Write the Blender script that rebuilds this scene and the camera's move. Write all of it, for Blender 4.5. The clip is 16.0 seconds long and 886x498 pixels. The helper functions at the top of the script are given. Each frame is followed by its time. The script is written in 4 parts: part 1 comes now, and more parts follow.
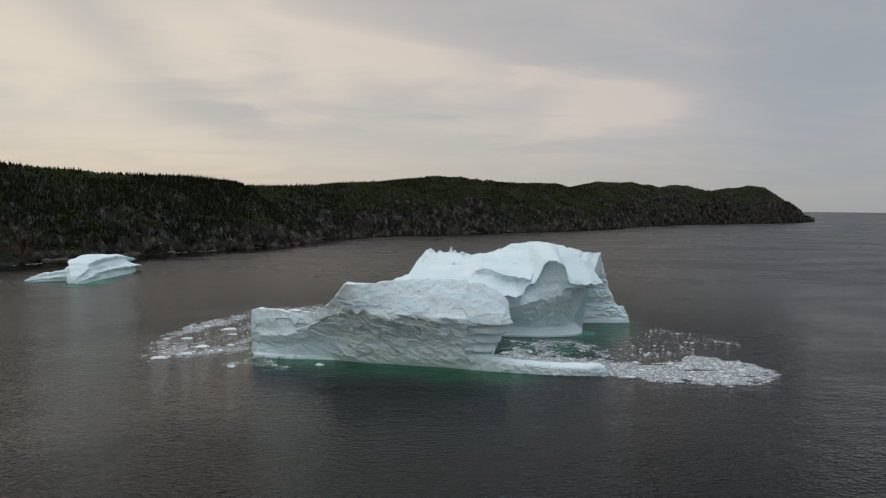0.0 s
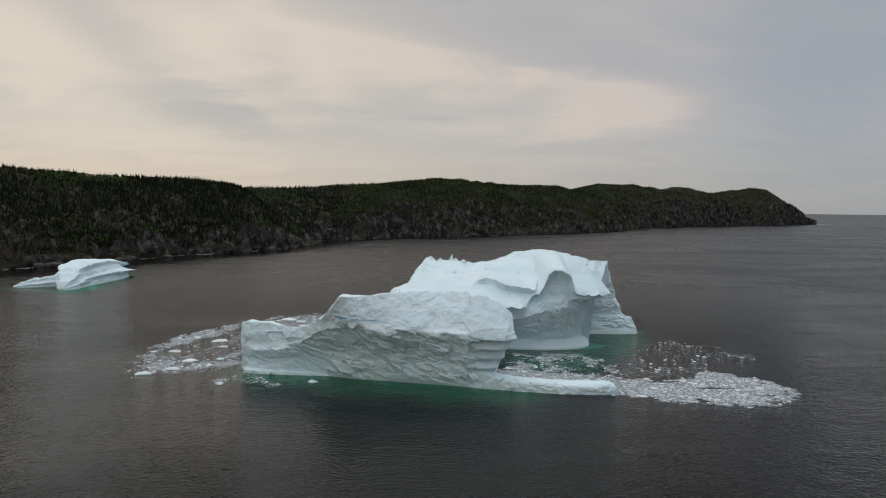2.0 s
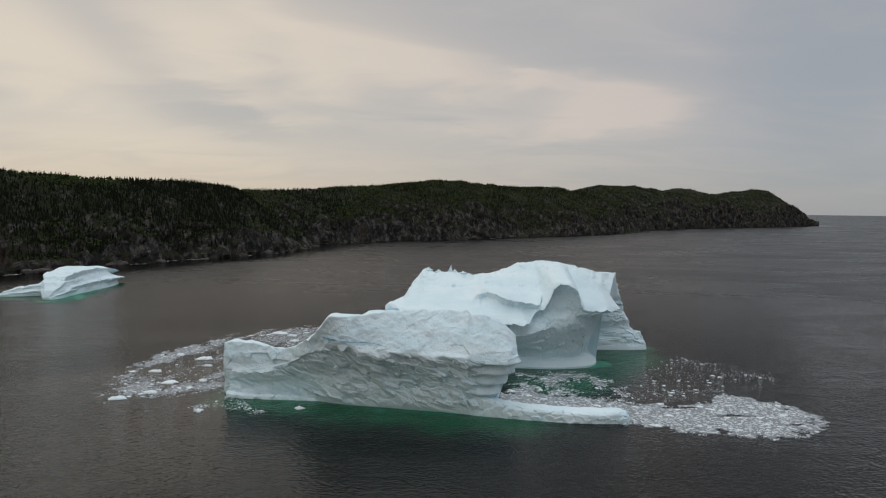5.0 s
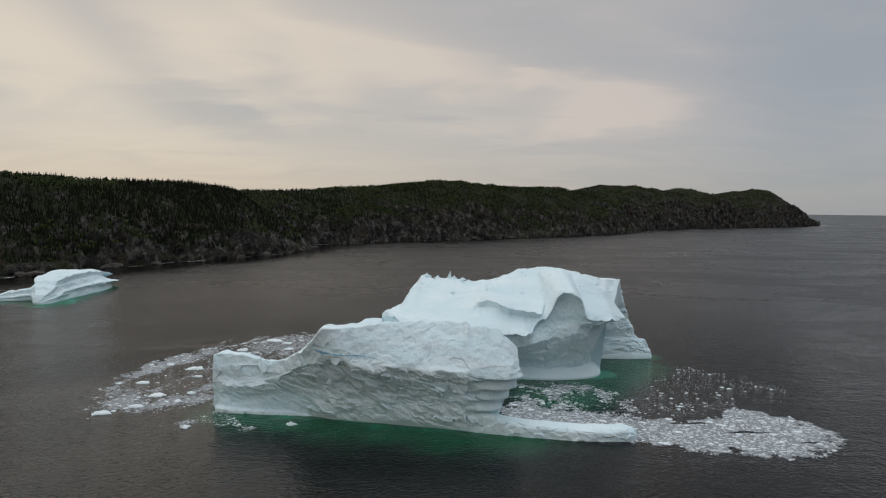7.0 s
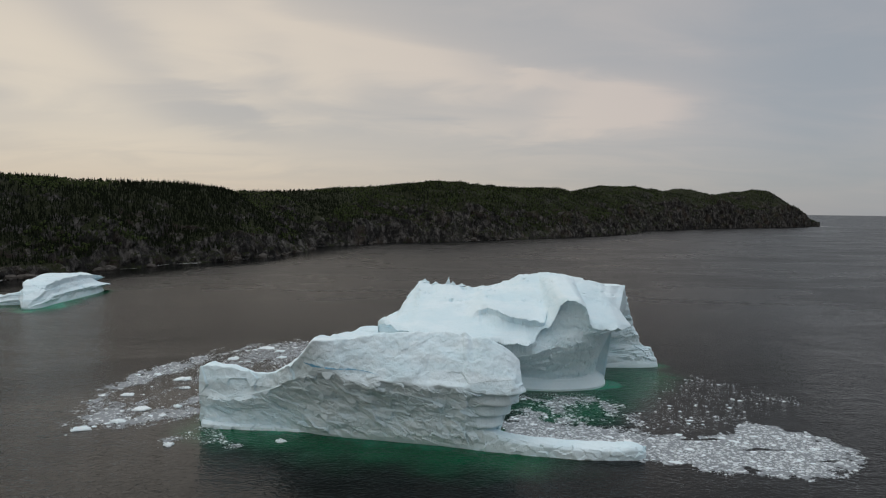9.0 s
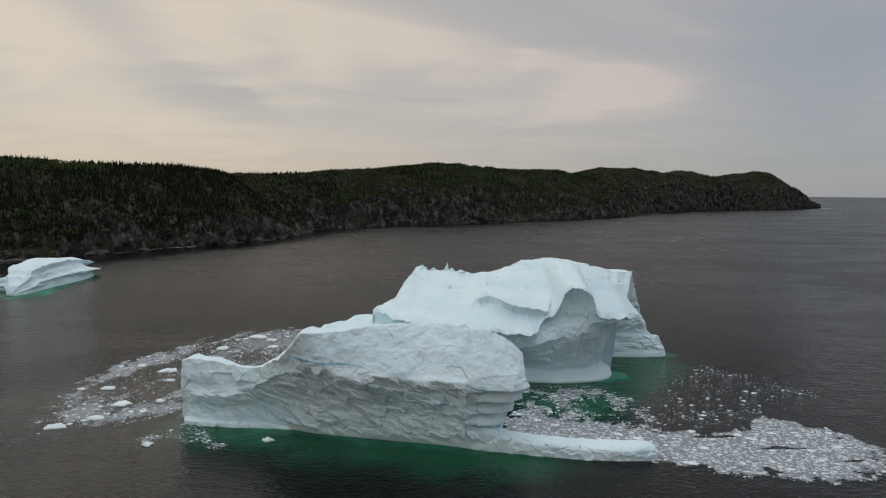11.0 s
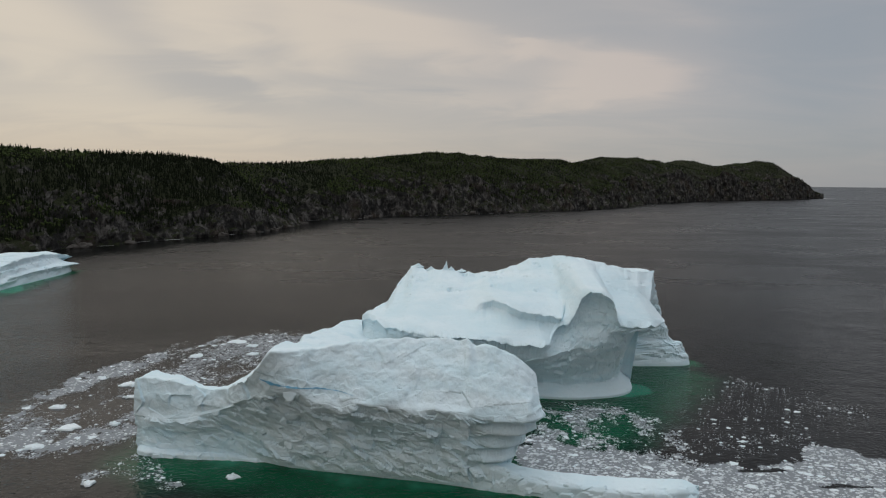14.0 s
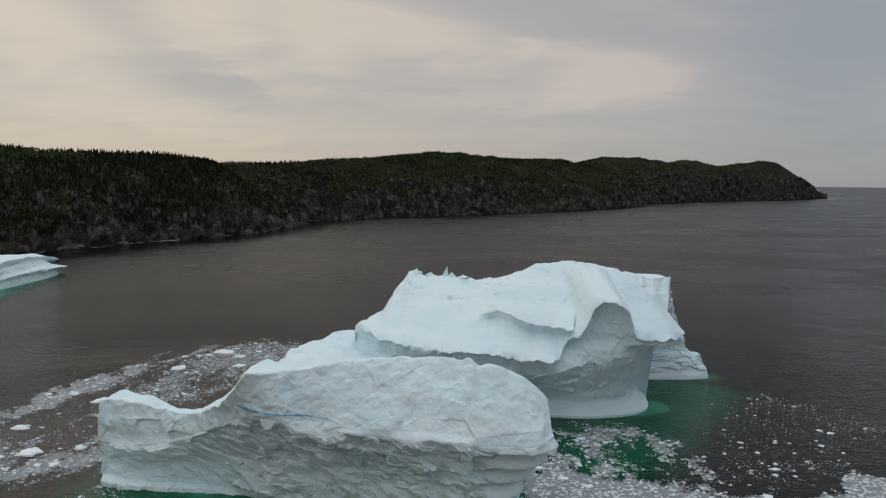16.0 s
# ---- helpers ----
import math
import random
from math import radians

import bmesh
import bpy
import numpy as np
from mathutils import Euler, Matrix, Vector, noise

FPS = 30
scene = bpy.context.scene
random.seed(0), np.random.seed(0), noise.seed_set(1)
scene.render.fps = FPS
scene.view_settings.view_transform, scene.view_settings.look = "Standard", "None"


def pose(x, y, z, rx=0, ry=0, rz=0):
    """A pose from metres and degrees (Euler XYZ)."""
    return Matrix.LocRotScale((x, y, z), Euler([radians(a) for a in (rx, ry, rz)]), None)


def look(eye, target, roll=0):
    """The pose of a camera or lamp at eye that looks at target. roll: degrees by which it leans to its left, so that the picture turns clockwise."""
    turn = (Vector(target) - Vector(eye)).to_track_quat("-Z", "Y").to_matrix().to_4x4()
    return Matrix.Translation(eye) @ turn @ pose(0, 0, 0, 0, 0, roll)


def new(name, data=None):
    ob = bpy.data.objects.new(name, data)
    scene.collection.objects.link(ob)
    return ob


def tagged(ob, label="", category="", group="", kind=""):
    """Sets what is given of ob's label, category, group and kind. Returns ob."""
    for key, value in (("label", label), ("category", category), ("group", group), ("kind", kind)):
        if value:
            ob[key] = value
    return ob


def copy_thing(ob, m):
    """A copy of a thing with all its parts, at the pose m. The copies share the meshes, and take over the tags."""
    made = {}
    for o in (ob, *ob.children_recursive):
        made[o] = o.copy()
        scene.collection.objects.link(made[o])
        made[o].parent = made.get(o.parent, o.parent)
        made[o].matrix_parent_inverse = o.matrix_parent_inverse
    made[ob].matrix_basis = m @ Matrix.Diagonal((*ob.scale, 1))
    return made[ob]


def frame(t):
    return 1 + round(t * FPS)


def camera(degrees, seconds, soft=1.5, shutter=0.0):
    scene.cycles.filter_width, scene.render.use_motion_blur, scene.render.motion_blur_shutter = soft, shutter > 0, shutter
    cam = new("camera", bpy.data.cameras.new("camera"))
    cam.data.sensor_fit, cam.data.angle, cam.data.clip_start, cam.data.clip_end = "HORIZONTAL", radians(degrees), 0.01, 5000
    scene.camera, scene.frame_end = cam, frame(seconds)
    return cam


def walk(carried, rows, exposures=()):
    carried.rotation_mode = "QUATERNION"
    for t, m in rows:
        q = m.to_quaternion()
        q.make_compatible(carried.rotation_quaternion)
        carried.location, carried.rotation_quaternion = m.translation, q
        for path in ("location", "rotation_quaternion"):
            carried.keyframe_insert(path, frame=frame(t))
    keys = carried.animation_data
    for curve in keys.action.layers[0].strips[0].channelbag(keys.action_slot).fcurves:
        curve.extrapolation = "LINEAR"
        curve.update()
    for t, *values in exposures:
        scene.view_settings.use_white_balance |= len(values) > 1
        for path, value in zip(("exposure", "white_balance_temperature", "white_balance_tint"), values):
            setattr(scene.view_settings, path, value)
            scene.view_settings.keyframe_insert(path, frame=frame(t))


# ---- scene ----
cam = camera(70.6, 16.0, soft=1.15)
PATH = [
    (0, (-0.191, 9.347, 38.39), (-0.172, 11.343, 38.254), 0.6),
    (0.5, (-0.256, 11.354, 38.655), (-0.238, 13.349, 38.521), 0.6),
    (1, (-0.295, 13.402, 39.038), (-0.277, 15.397, 38.904), 0.6),
    (1.5, (-0.235, 15.509, 39.483), (-0.217, 17.505, 39.351), 0.6),
    (2, (-0.161, 17.631, 39.951), (-0.143, 19.626, 39.819), 0.7),
    (2.5, (-0.104, 19.722, 40.409), (-0.086, 21.717, 40.277), 0.7),
    (3, (-0.048, 21.781, 40.863), (-0.031, 23.776, 40.732), 0.7),
    (3.5, (0.078, 23.74, 41.28), (0.095, 25.735, 41.15), 0.7),
    (4, (0.215, 25.479, 41.606), (0.231, 27.475, 41.477), 0.7),
    (6.5, (0.84, 32.918, 43.559), (0.857, 34.913, 43.427), 0.7),
    (7, (0.888, 34.534, 43.843), (0.904, 36.53, 43.711), 0.7),
    (7.5, (0.936, 36.186, 44.147), (0.953, 38.182, 44.016), 0.7),
    (8, (0.959, 37.85, 44.453), (0.976, 39.846, 44.322), 0.7),
    (8.5, (1.004, 39.467, 44.647), (1.023, 41.463, 44.517), 0.7),
    (9, (1.111, 41.221, 44.703), (1.13, 43.217, 44.572), 0.7),
    (11.5, (1.544, 52.333, 44.662), (1.567, 54.322, 44.457), 0.6),
    (12, (1.677, 55.189, 44.675), (1.7, 57.177, 44.458), 0.6),
    (12.5, (1.766, 58.338, 44.688), (1.789, 60.326, 44.47), 0.6),
    (13, (1.775, 61.532, 44.659), (1.798, 63.52, 44.44), 0.6),
    (13.5, (1.786, 64.731, 44.592), (1.811, 66.719, 44.374), 0.6),
    (14, (1.798, 68.027, 44.55), (1.823, 70.015, 44.332), 0.6),
    (14.5, (1.906, 71.243, 44.483), (1.931, 73.23, 44.265), 0.6),
    (15, (2.05, 74.259, 44.434), (2.075, 76.247, 44.216), 0.6),
    (15.5, (2.103, 76.797, 44.429), (2.126, 78.785, 44.212), 0.6),
    (16, (2.201, 78.704, 44.401), (2.222, 80.692, 44.183), 0.6),
]
walk(cam, [(t, look(eye, target, roll)) for t, eye, target, roll in PATH],
     [(0.0, 0.0), (4.0, -0.02), (9.0, -0.06), (12.5, -0.12), (16.0, -0.16)])

# ---- world, sun, exposure ----
SUN_AZ, SUN_EL = -38.0, 48.0          # degrees: left of ahead, above the horizon
world = bpy.data.worlds.new("overcast_sky")
scene.world = world
world.use_nodes = True
wn, wl = world.node_tree.nodes, world.node_tree.links
wn.clear()


def node(nodes, kind, **values):
    n = nodes.new(kind)
    for key, value in values.items():
        if key in n.inputs:
            n.inputs[key].default_value = value
        elif key == "op":
            n.operation = value
        elif key == "mode":
            n.blend_type = value
        elif key == "dtype":
            n.data_type = value
    return n


def maths(nt, op, a, b=None, c=None, clamp=False):
    n = nt.nodes.new("ShaderNodeMath")
    n.operation, n.use_clamp = op, clamp
    for i, v in enumerate((a, b, c)):
        if v is None:
            continue
        if isinstance(v, (int, float)):
            n.inputs[i].default_value = v
        else:
            nt.links.new(v, n.inputs[i])
    return n.outputs[0]


def mix(nt, factor, a, b, mode="MIX"):
    n = nt.nodes.new("ShaderNodeMix")
    n.data_type, n.blend_type = "RGBA", mode
    for socket, v in ((n.inputs[0], factor), (n.inputs[6], a), (n.inputs[7], b)):
        if isinstance(v, (int, float)):
            socket.default_value = v
        elif isinstance(v, tuple):
            socket.default_value = (*v, 1.0)
        else:
            nt.links.new(v, socket)
    return n.outputs[2]


def ramp(nt, value, stops):
    n = nt.nodes.new("ShaderNodeValToRGB")
    n.color_ramp.interpolation = "EASE"
    el = n.color_ramp.elements
    while len(el) < len(stops):
        el.new(0.5)
    for e, (p, c) in zip(el, stops):
        e.position = p
        e.color = (c, c, c, 1) if isinstance(c, (int, float)) else (*c, 1)
    nt.links.new(value, n.inputs[0])
    return n.outputs[0]


def mapped(nt, source, scale=(1, 1, 1), place=(0, 0, 0), turn=(0, 0, 0)):
    n = nt.nodes.new("ShaderNodeMapping")
    n.inputs["Scale"].default_value, n.inputs["Location"].default_value = scale, place
    n.inputs["Rotation"].default_value = turn
    nt.links.new(source, n.inputs["Vector"])
    return n.outputs[0]


def noisy(nt, vector, scale, detail=4.0, rough=0.55, warp=0.0):
    n = nt.nodes.new("ShaderNodeTexNoise")
    n.inputs["Scale"].default_value, n.inputs["Detail"].default_value = scale, detail
    n.inputs["Roughness"].default_value, n.inputs["Distortion"].default_value = rough, warp
    nt.links.new(vector, n.inputs["Vector"])
    return n.outputs[0]


def sky_nodes(nt):
    """A thin layer of cloud, warm towards the low sun on the left, over a clear sky."""
    sky = nt.nodes.new("ShaderNodeTexSky")
    sky.sky_type, sky.sun_disc = "NISHITA", False
    sky.sun_elevation, sky.sun_rotation = radians(SUN_EL), radians(SUN_AZ)
    clear = mix(nt, 1.0, sky.outputs[0], (0.10, 0.10, 0.10), "MULTIPLY")
    way = nt.nodes.new("ShaderNodeTexCoord").outputs["Generated"]
    xyz = nt.nodes.new("ShaderNodeSeparateXYZ")
    nt.links.new(way, xyz.inputs[0])
    x, y, z = xyz.outputs
    side = maths(nt, "ARCTAN2", x, y)                      # radians to the right of ahead
    # cloud sheet seen in perspective: long streaks that flatten towards the horizon
    flat = maths(nt, "ADD", maths(nt, "MAXIMUM", z, 0.0), 0.16)
    plane = nt.nodes.new("ShaderNodeCombineXYZ")
    nt.links.new(maths(nt, "DIVIDE", x, flat), plane.inputs[0])
    nt.links.new(maths(nt, "DIVIDE", y, flat), plane.inputs[1])
    sheet = mapped(nt, plane.outputs[0], (0.55, 1.0, 1.0), (3.1, 1.7, 0.0), (0, 0, radians(28)))
    broad = noisy(nt, sheet, 0.62, 3.0, 0.45, 0.5)
    fine = noisy(nt, sheet, 2.2, 5.0, 0.55, 0.9)
    # the larger clouds ahead: place (right, up), half sizes, slant and weight
    ahead = maths(nt, "MAXIMUM", y, 0.08)
    wob = maths(nt, "MULTIPLY_ADD", fine, 0.11, -0.055)
    u = maths(nt, "ADD", maths(nt, "DIVIDE", x, ahead), maths(nt, "MULTIPLY_ADD", broad, 0.14, -0.07))
    v = maths(nt, "ADD", maths(nt, "DIVIDE", z, ahead), wob)
    body = maths(nt, "MULTIPLY_ADD", broad, 0.30, maths(nt, "MULTIPLY_ADD", fine, 0.36, 0.085))
    for cu, cv, su, sv, slant, weight in CLOUDS:
        c, k = math.cos(radians(slant)), math.sin(radians(slant))
        du, dv = maths(nt, "SUBTRACT", u, cu), maths(nt, "SUBTRACT", v, cv)
        p = maths(nt, "DIVIDE", maths(nt, "MULTIPLY_ADD", dv, k, maths(nt, "MULTIPLY", du, c)), su)
        q = maths(nt, "DIVIDE", maths(nt, "MULTIPLY_ADD", du, -k, maths(nt, "MULTIPLY", dv, c)), sv)
        r2 = maths(nt, "MULTIPLY_ADD", p, p, maths(nt, "MULTIPLY", q, q))
        body = maths(nt, "MULTIPLY_ADD", maths(nt, "EXPONENT", maths(nt, "MULTIPLY", r2, -1.0)), weight, body)
    lit = ramp(nt, body, [(0.16, 0.0), (0.78, 1.0)])
    toward = ramp(nt, maths(nt, "MULTIPLY_ADD", side, 0.55, 0.5), [(0.16, 1.0), (0.94, 0.0)])
    grey = mix(nt, toward, (0.325, 0.357, 0.395), (0.505, 0.465, 0.42))
    bright = mix(nt, toward, (0.57, 0.50, 0.475), (0.74, 0.642, 0.51))
    cloud = mix(nt, lit, grey, bright)
    # warm thin band over the hills
    low = ramp(nt, z, [(0.0, 1.0), (0.14, 0.0)])
    warm = mix(nt, toward, (0.305, 0.325, 0.345), (0.67, 0.545, 0.425))
    cloud = mix(nt, maths(nt, "MULTIPLY", low, 0.55), cloud, warm)
    # an overcast sky is brightest overhead
    high = ramp(nt, z, [(0.50, 0.0), (0.97, 1.0)])
    cloud = mix(nt, high, cloud, (ZENITH * 0.95, ZENITH, ZENITH * 1.06))
    return mix(nt, 0.9, clear, cloud)


ZENITH = 1.2
CLOUDS = ((-0.66, 0.245, 0.2, 0.08, -20, 0.28), (-0.49, 0.262, 0.17, 0.042, -32, -0.22), (-0.35, 0.262, 0.13, 0.055, -15, 0.3), (-0.25, 0.295, 0.1, 0.022, -28, 0.19),
          (-0.07, 0.238, 0.16, 0.027, -12, 0.35), (-0.19, 0.208, 0.045, 0.055, 30, 0.22), (-0.37, 0.2, 0.12, 0.02, -25, 0.16), (0.3, 0.16, 0.11, 0.028, 2, 0.49),
          (0.145, 0.203, 0.04, 0.012, -10, 0.24), (0.25, 0.19, 0.09, 0.012, -8, 0.22), (0.06, 0.305, 0.26, 0.055, -12, -0.13), (0.62, 0.22, 0.18, 0.2, 0, -0.22),
          (-0.365, 0.14, 0.14, 0.02, -14, -0.19), (-0.44, 0.095, 0.3, 0.024, -4, 0.14), (0.04, 0.13, 0.15, 0.018, -3, 0.12), (-0.07, 0.205, 0.13, 0.03, -10, 0.2))
back = node(wn, "ShaderNodeBackground", Strength=1.0)
wl.new(sky_nodes(world.node_tree), back.inputs["Color"])
wl.new(back.outputs[0], node(wn, "ShaderNodeOutputWorld").inputs["Surface"])

sun = bpy.data.lights.new("sun", "SUN")
sun.energy, sun.angle, sun.color = 0.55, radians(70), (1.0, 0.95, 0.88)
a, e = radians(SUN_AZ), radians(SUN_EL)
new("sun", sun).matrix_world = look((0, 0, 300), (-math.sin(a) * math.cos(e) * 100, -math.cos(a) * math.cos(e) * 100, 300 - math.sin(e) * 100))


# ---- materials ----
def material(name):
    m = bpy.data.materials.new(name)
    m.use_nodes = True
    nt = m.node_tree
    return m, nt, nt.nodes["Principled BSDF"]


def bump(nt, height, strength, distance, normal=None):
    n = nt.nodes.new("ShaderNodeBump")
    n.inputs["Strength"].default_value, n.inputs["Distance"].default_value = strength, distance
    nt.links.new(height, n.inputs["Height"])
    if normal:
        nt.links.new(normal, n.inputs["Normal"])
    return n.outputs[0]


def place_of(nt):
    return nt.nodes.new("ShaderNodeNewGeometry").outputs["Position"]


def ice_material(name, base, tint, rough, grain):
    m, nt, bsdf = material(name)
    p = place_of(nt)
    streak = noisy(nt, mapped(nt, p, (0.25, 0.25, 1.0)), 0.35, 5.0, 0.6, 0.6)
    small = noisy(nt, p, 1.6, 5.0, 0.6)
    c = mix(nt, ramp(nt, streak, [(0.35, 0.0), (0.7, 1.0)]), base, tint)
    c = mix(nt, maths(nt, "MULTIPLY", ramp(nt, small, [(0.5, 0.0), (0.75, 1.0)]), 0.35), c, (0.60, 0.71, 0.75))
    nt.links.new(c, bsdf.inputs["Base Color"])
    bsdf.inputs["Roughness"].default_value = rough
    bsdf.inputs["IOR"].default_value = 1.31
    n1 = bump(nt, noisy(nt, p, 0.9, 6.0, 0.6, 0.4), 0.5, grain)
    nt.links.new(bump(nt, noisy(nt, p, 5.0, 4.0, 0.6), 0.4, 0.05, n1), bsdf.inputs["Normal"])
    return m


SNOW_ICE = ice_material("weathered_ice", (0.705, 0.832, 0.885), (0.61, 0.778, 0.845), 0.55, 0.30)
FLOE_ICE = ice_material("floe_ice", (0.76, 0.83, 0.86), (0.66, 0.76, 0.80), 0.6, 0.12)
BLUE_ICE, nt, bsdf = material("blue_ice")
nt.links.new(mix(nt, noisy(nt, place_of(nt), 0.8), (0.08, 0.34, 0.56), (0.26, 0.54, 0.70)), bsdf.inputs["Base Color"])
bsdf.inputs["Roughness"].default_value = 0.35


def water_material():
    m, nt, bsdf = material("sea_water")
    p = place_of(nt)
    melt = nt.nodes.new("ShaderNodeAttribute")
    melt.attribute_name = "melt"
    edge = maths(nt, "ADD", melt.outputs["Fac"], maths(nt, "MULTIPLY_ADD", noisy(nt, p, 0.12, 3.0), 0.5, -0.25))
    deep = mix(nt, noisy(nt, p, 0.006, 2.0), (0.0016, 0.0024, 0.0027), (0.003, 0.0038, 0.004))
    c = mix(nt, ramp(nt, edge, [(0.12, 0.0), (0.75, 1.0)]), deep, (0.001, 0.074, 0.032))
    c = mix(nt, ramp(nt, edge, [(0.78, 0.0), (1.05, 1.0)]), c, (0.03, 0.24, 0.15))
    nt.links.new(c, bsdf.inputs["Base Color"])
    bsdf.inputs["IOR"].default_value = 1.224
    gust = ramp(nt, noisy(nt, mapped(nt, p, (0.5, 1.0, 1.0)), 0.02, 6.0, 0.62, 0.8), [(0.35, 0.0), (0.7, 1.0)])
    calm = nt.nodes.new("ShaderNodeAttribute")
    calm.attribute_name = "calm"
    still = maths(nt, "MULTIPLY_ADD", calm.outputs["Fac"], -0.75, 1.0)
    away = nt.nodes.new("ShaderNodeVectorMath")
    away.operation = "DISTANCE"
    nt.links.new(p, away.inputs[0])
    away.inputs[1].default_value = (0, 40, 0)
    open_sea = ramp(nt, maths(nt, "DIVIDE", away.outputs["Value"], 700.0), [(0.14, 0.0), (0.60, 1.0)])
    base = maths(nt, "MULTIPLY_ADD", open_sea, 0.23, maths(nt, "MULTIPLY_ADD", gust, 0.09, 0.035))
    nt.links.new(maths(nt, "MULTIPLY", base, still), bsdf.inputs["Roughness"])
    lull = maths(nt, "MULTIPLY", maths(nt, "MULTIPLY_ADD", open_sea, -0.35, 1.0), maths(nt, "MULTIPLY_ADD", calm.outputs["Fac"], -0.8, 1.0))
    wind = mapped(nt, p, (0.68, 1.0, 1.0), (0, 0, 0), (0, 0, radians(-14)))
    swell = maths(nt, "MULTIPLY", noisy(nt, wind, 0.30, 3.0, 0.55, 0.4), lull)
    chop = maths(nt, "MULTIPLY", noisy(nt, wind, 1.5, 3.0, 0.5, 0.35), maths(nt, "MULTIPLY", lull, maths(nt, "MULTIPLY_ADD", gust, 0.6, 0.65)))
    rows = maths(nt, "MULTIPLY", noisy(nt, mapped(nt, p, (0.22, 1.0, 1.0), (0, 0, 0), (0, 0, radians(-9))), 0.11, 4.0, 0.6, 0.3), maths(nt, "MULTIPLY_ADD", calm.outputs["Fac"], -0.8, 1.0))
    broad = maths(nt, "MULTIPLY", noisy(nt, wind, 0.20, 4.0, 0.6, 0.5), maths(nt, "MULTIPLY_ADD", calm.outputs["Fac"], -0.7, 1.0))
    n1 = bump(nt, swell, 0.6, 0.26, bump(nt, broad, 0.8, 0.5, bump(nt, rows, 0.7, 0.6)))
    nt.links.new(bump(nt, chop, 1.0, 0.42, n1), bsdf.inputs["Normal"])
    return m


WATER = water_material()


def rock_material():
    m, nt, bsdf = material("coast_rock_and_scrub")
    geo = nt.nodes.new("ShaderNodeNewGeometry")
    p = geo.outputs["Position"]
    xyz = nt.nodes.new("ShaderNodeSeparateXYZ")
    nt.links.new(geo.outputs["Normal"], xyz.inputs[0])
    where = nt.nodes.new("ShaderNodeSeparateXYZ")
    nt.links.new(p, where.inputs[0])
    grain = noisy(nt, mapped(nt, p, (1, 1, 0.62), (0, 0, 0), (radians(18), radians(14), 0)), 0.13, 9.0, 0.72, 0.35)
    # the bump below uses this noise too: its hollows are dark, its raised parts pale
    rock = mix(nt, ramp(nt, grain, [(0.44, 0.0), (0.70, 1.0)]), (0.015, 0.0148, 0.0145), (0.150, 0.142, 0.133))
    rust = noisy(nt, p, 0.035, 4.0)
    rock = mix(nt, maths(nt, "MULTIPLY", ramp(nt, rust, [(0.5, 0.0), (0.7, 1.0)]), 0.35), rock, (0.090, 0.062, 0.042))
    scrub = mix(nt, noisy(nt, p, 0.25, 5.0, 0.7), (0.007, 0.010, 0.004), (0.026, 0.031, 0.011))
    level = maths(nt, "ADD", xyz.outputs[2], maths(nt, "MULTIPLY_ADD", noisy(nt, p, 0.07, 5.0, 0.65), 1.0, -0.5))
    c = mix(nt, ramp(nt, level, [(0.58, 0.0), (0.80, 1.0)]), rock, scrub)
    nt.links.new(c, bsdf.inputs["Base Color"])
    bsdf.inputs["Roughness"].default_value = 0.9
    bsdf.inputs["Specular IOR Level"].default_value = 0.15
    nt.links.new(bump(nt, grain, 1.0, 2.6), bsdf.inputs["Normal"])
    return m


ROCK = rock_material()
WASHED, nt, bsdf = material("wave_washed_rock")
nt.links.new(mix(nt, noisy(nt, place_of(nt), 0.7, 6.0, 0.7), (0.016, 0.014, 0.0125), (0.080, 0.070, 0.060)), bsdf.inputs["Base Color"])
bsdf.inputs["Roughness"].default_value = 0.8
nt.links.new(bump(nt, noisy(nt, place_of(nt), 1.2, 6.0, 0.7), 0.8, 0.4), bsdf.inputs["Normal"])


def leaf_material(name, dark, light):
    m, nt, bsdf = material(name)
    geo = nt.nodes.new("ShaderNodeNewGeometry")
    c = mix(nt, geo.outputs["Random Per Island"], dark, light)
    c = mix(nt, noisy(nt, geo.outputs["Position"], 0.03, 3.0), c, mix(nt, 0.5, c, dark), "MIX")
    nt.links.new(c, bsdf.inputs["Base Color"])
    bsdf.inputs["Roughness"].default_value = 0.9
    bsdf.inputs["Specular IOR Level"].default_value = 0.08
    return m


SPRUCE = leaf_material("spruce_needles", (0.005, 0.0080, 0.0045), (0.019, 0.025, 0.0105))
BIRCH = leaf_material("young_birch_leaves", (0.032, 0.048, 0.016), (0.080, 0.104, 0.036))


# ---- shape helpers ----
def curve(*pairs):
    """A smooth curve through (x, value) pairs."""
    xs, vs = (np.array(c, float) for c in zip(*pairs))
    d = np.diff(vs) / np.diff(xs)
    m = np.concatenate([[d[0]], np.where(d[1:] * d[:-1] > 0, 2 * d[1:] * d[:-1] / (d[1:] + d[:-1] + 1e-12), 0.0), [d[-1]]])

    def at(x):
        x = np.clip(np.asarray(x, float), xs[0], xs[-1])
        i = np.clip(np.searchsorted(xs, x) - 1, 0, len(xs) - 2)
        h = xs[i + 1] - xs[i]
        t = (x - xs[i]) / h
        return ((1 + 2 * t) * (1 - t) ** 2 * vs[i] + t * (1 - t) ** 2 * h * m[i]
                + t * t * (3 - 2 * t) * vs[i + 1] + t * t * (t - 1) * h * m[i + 1])
    return at


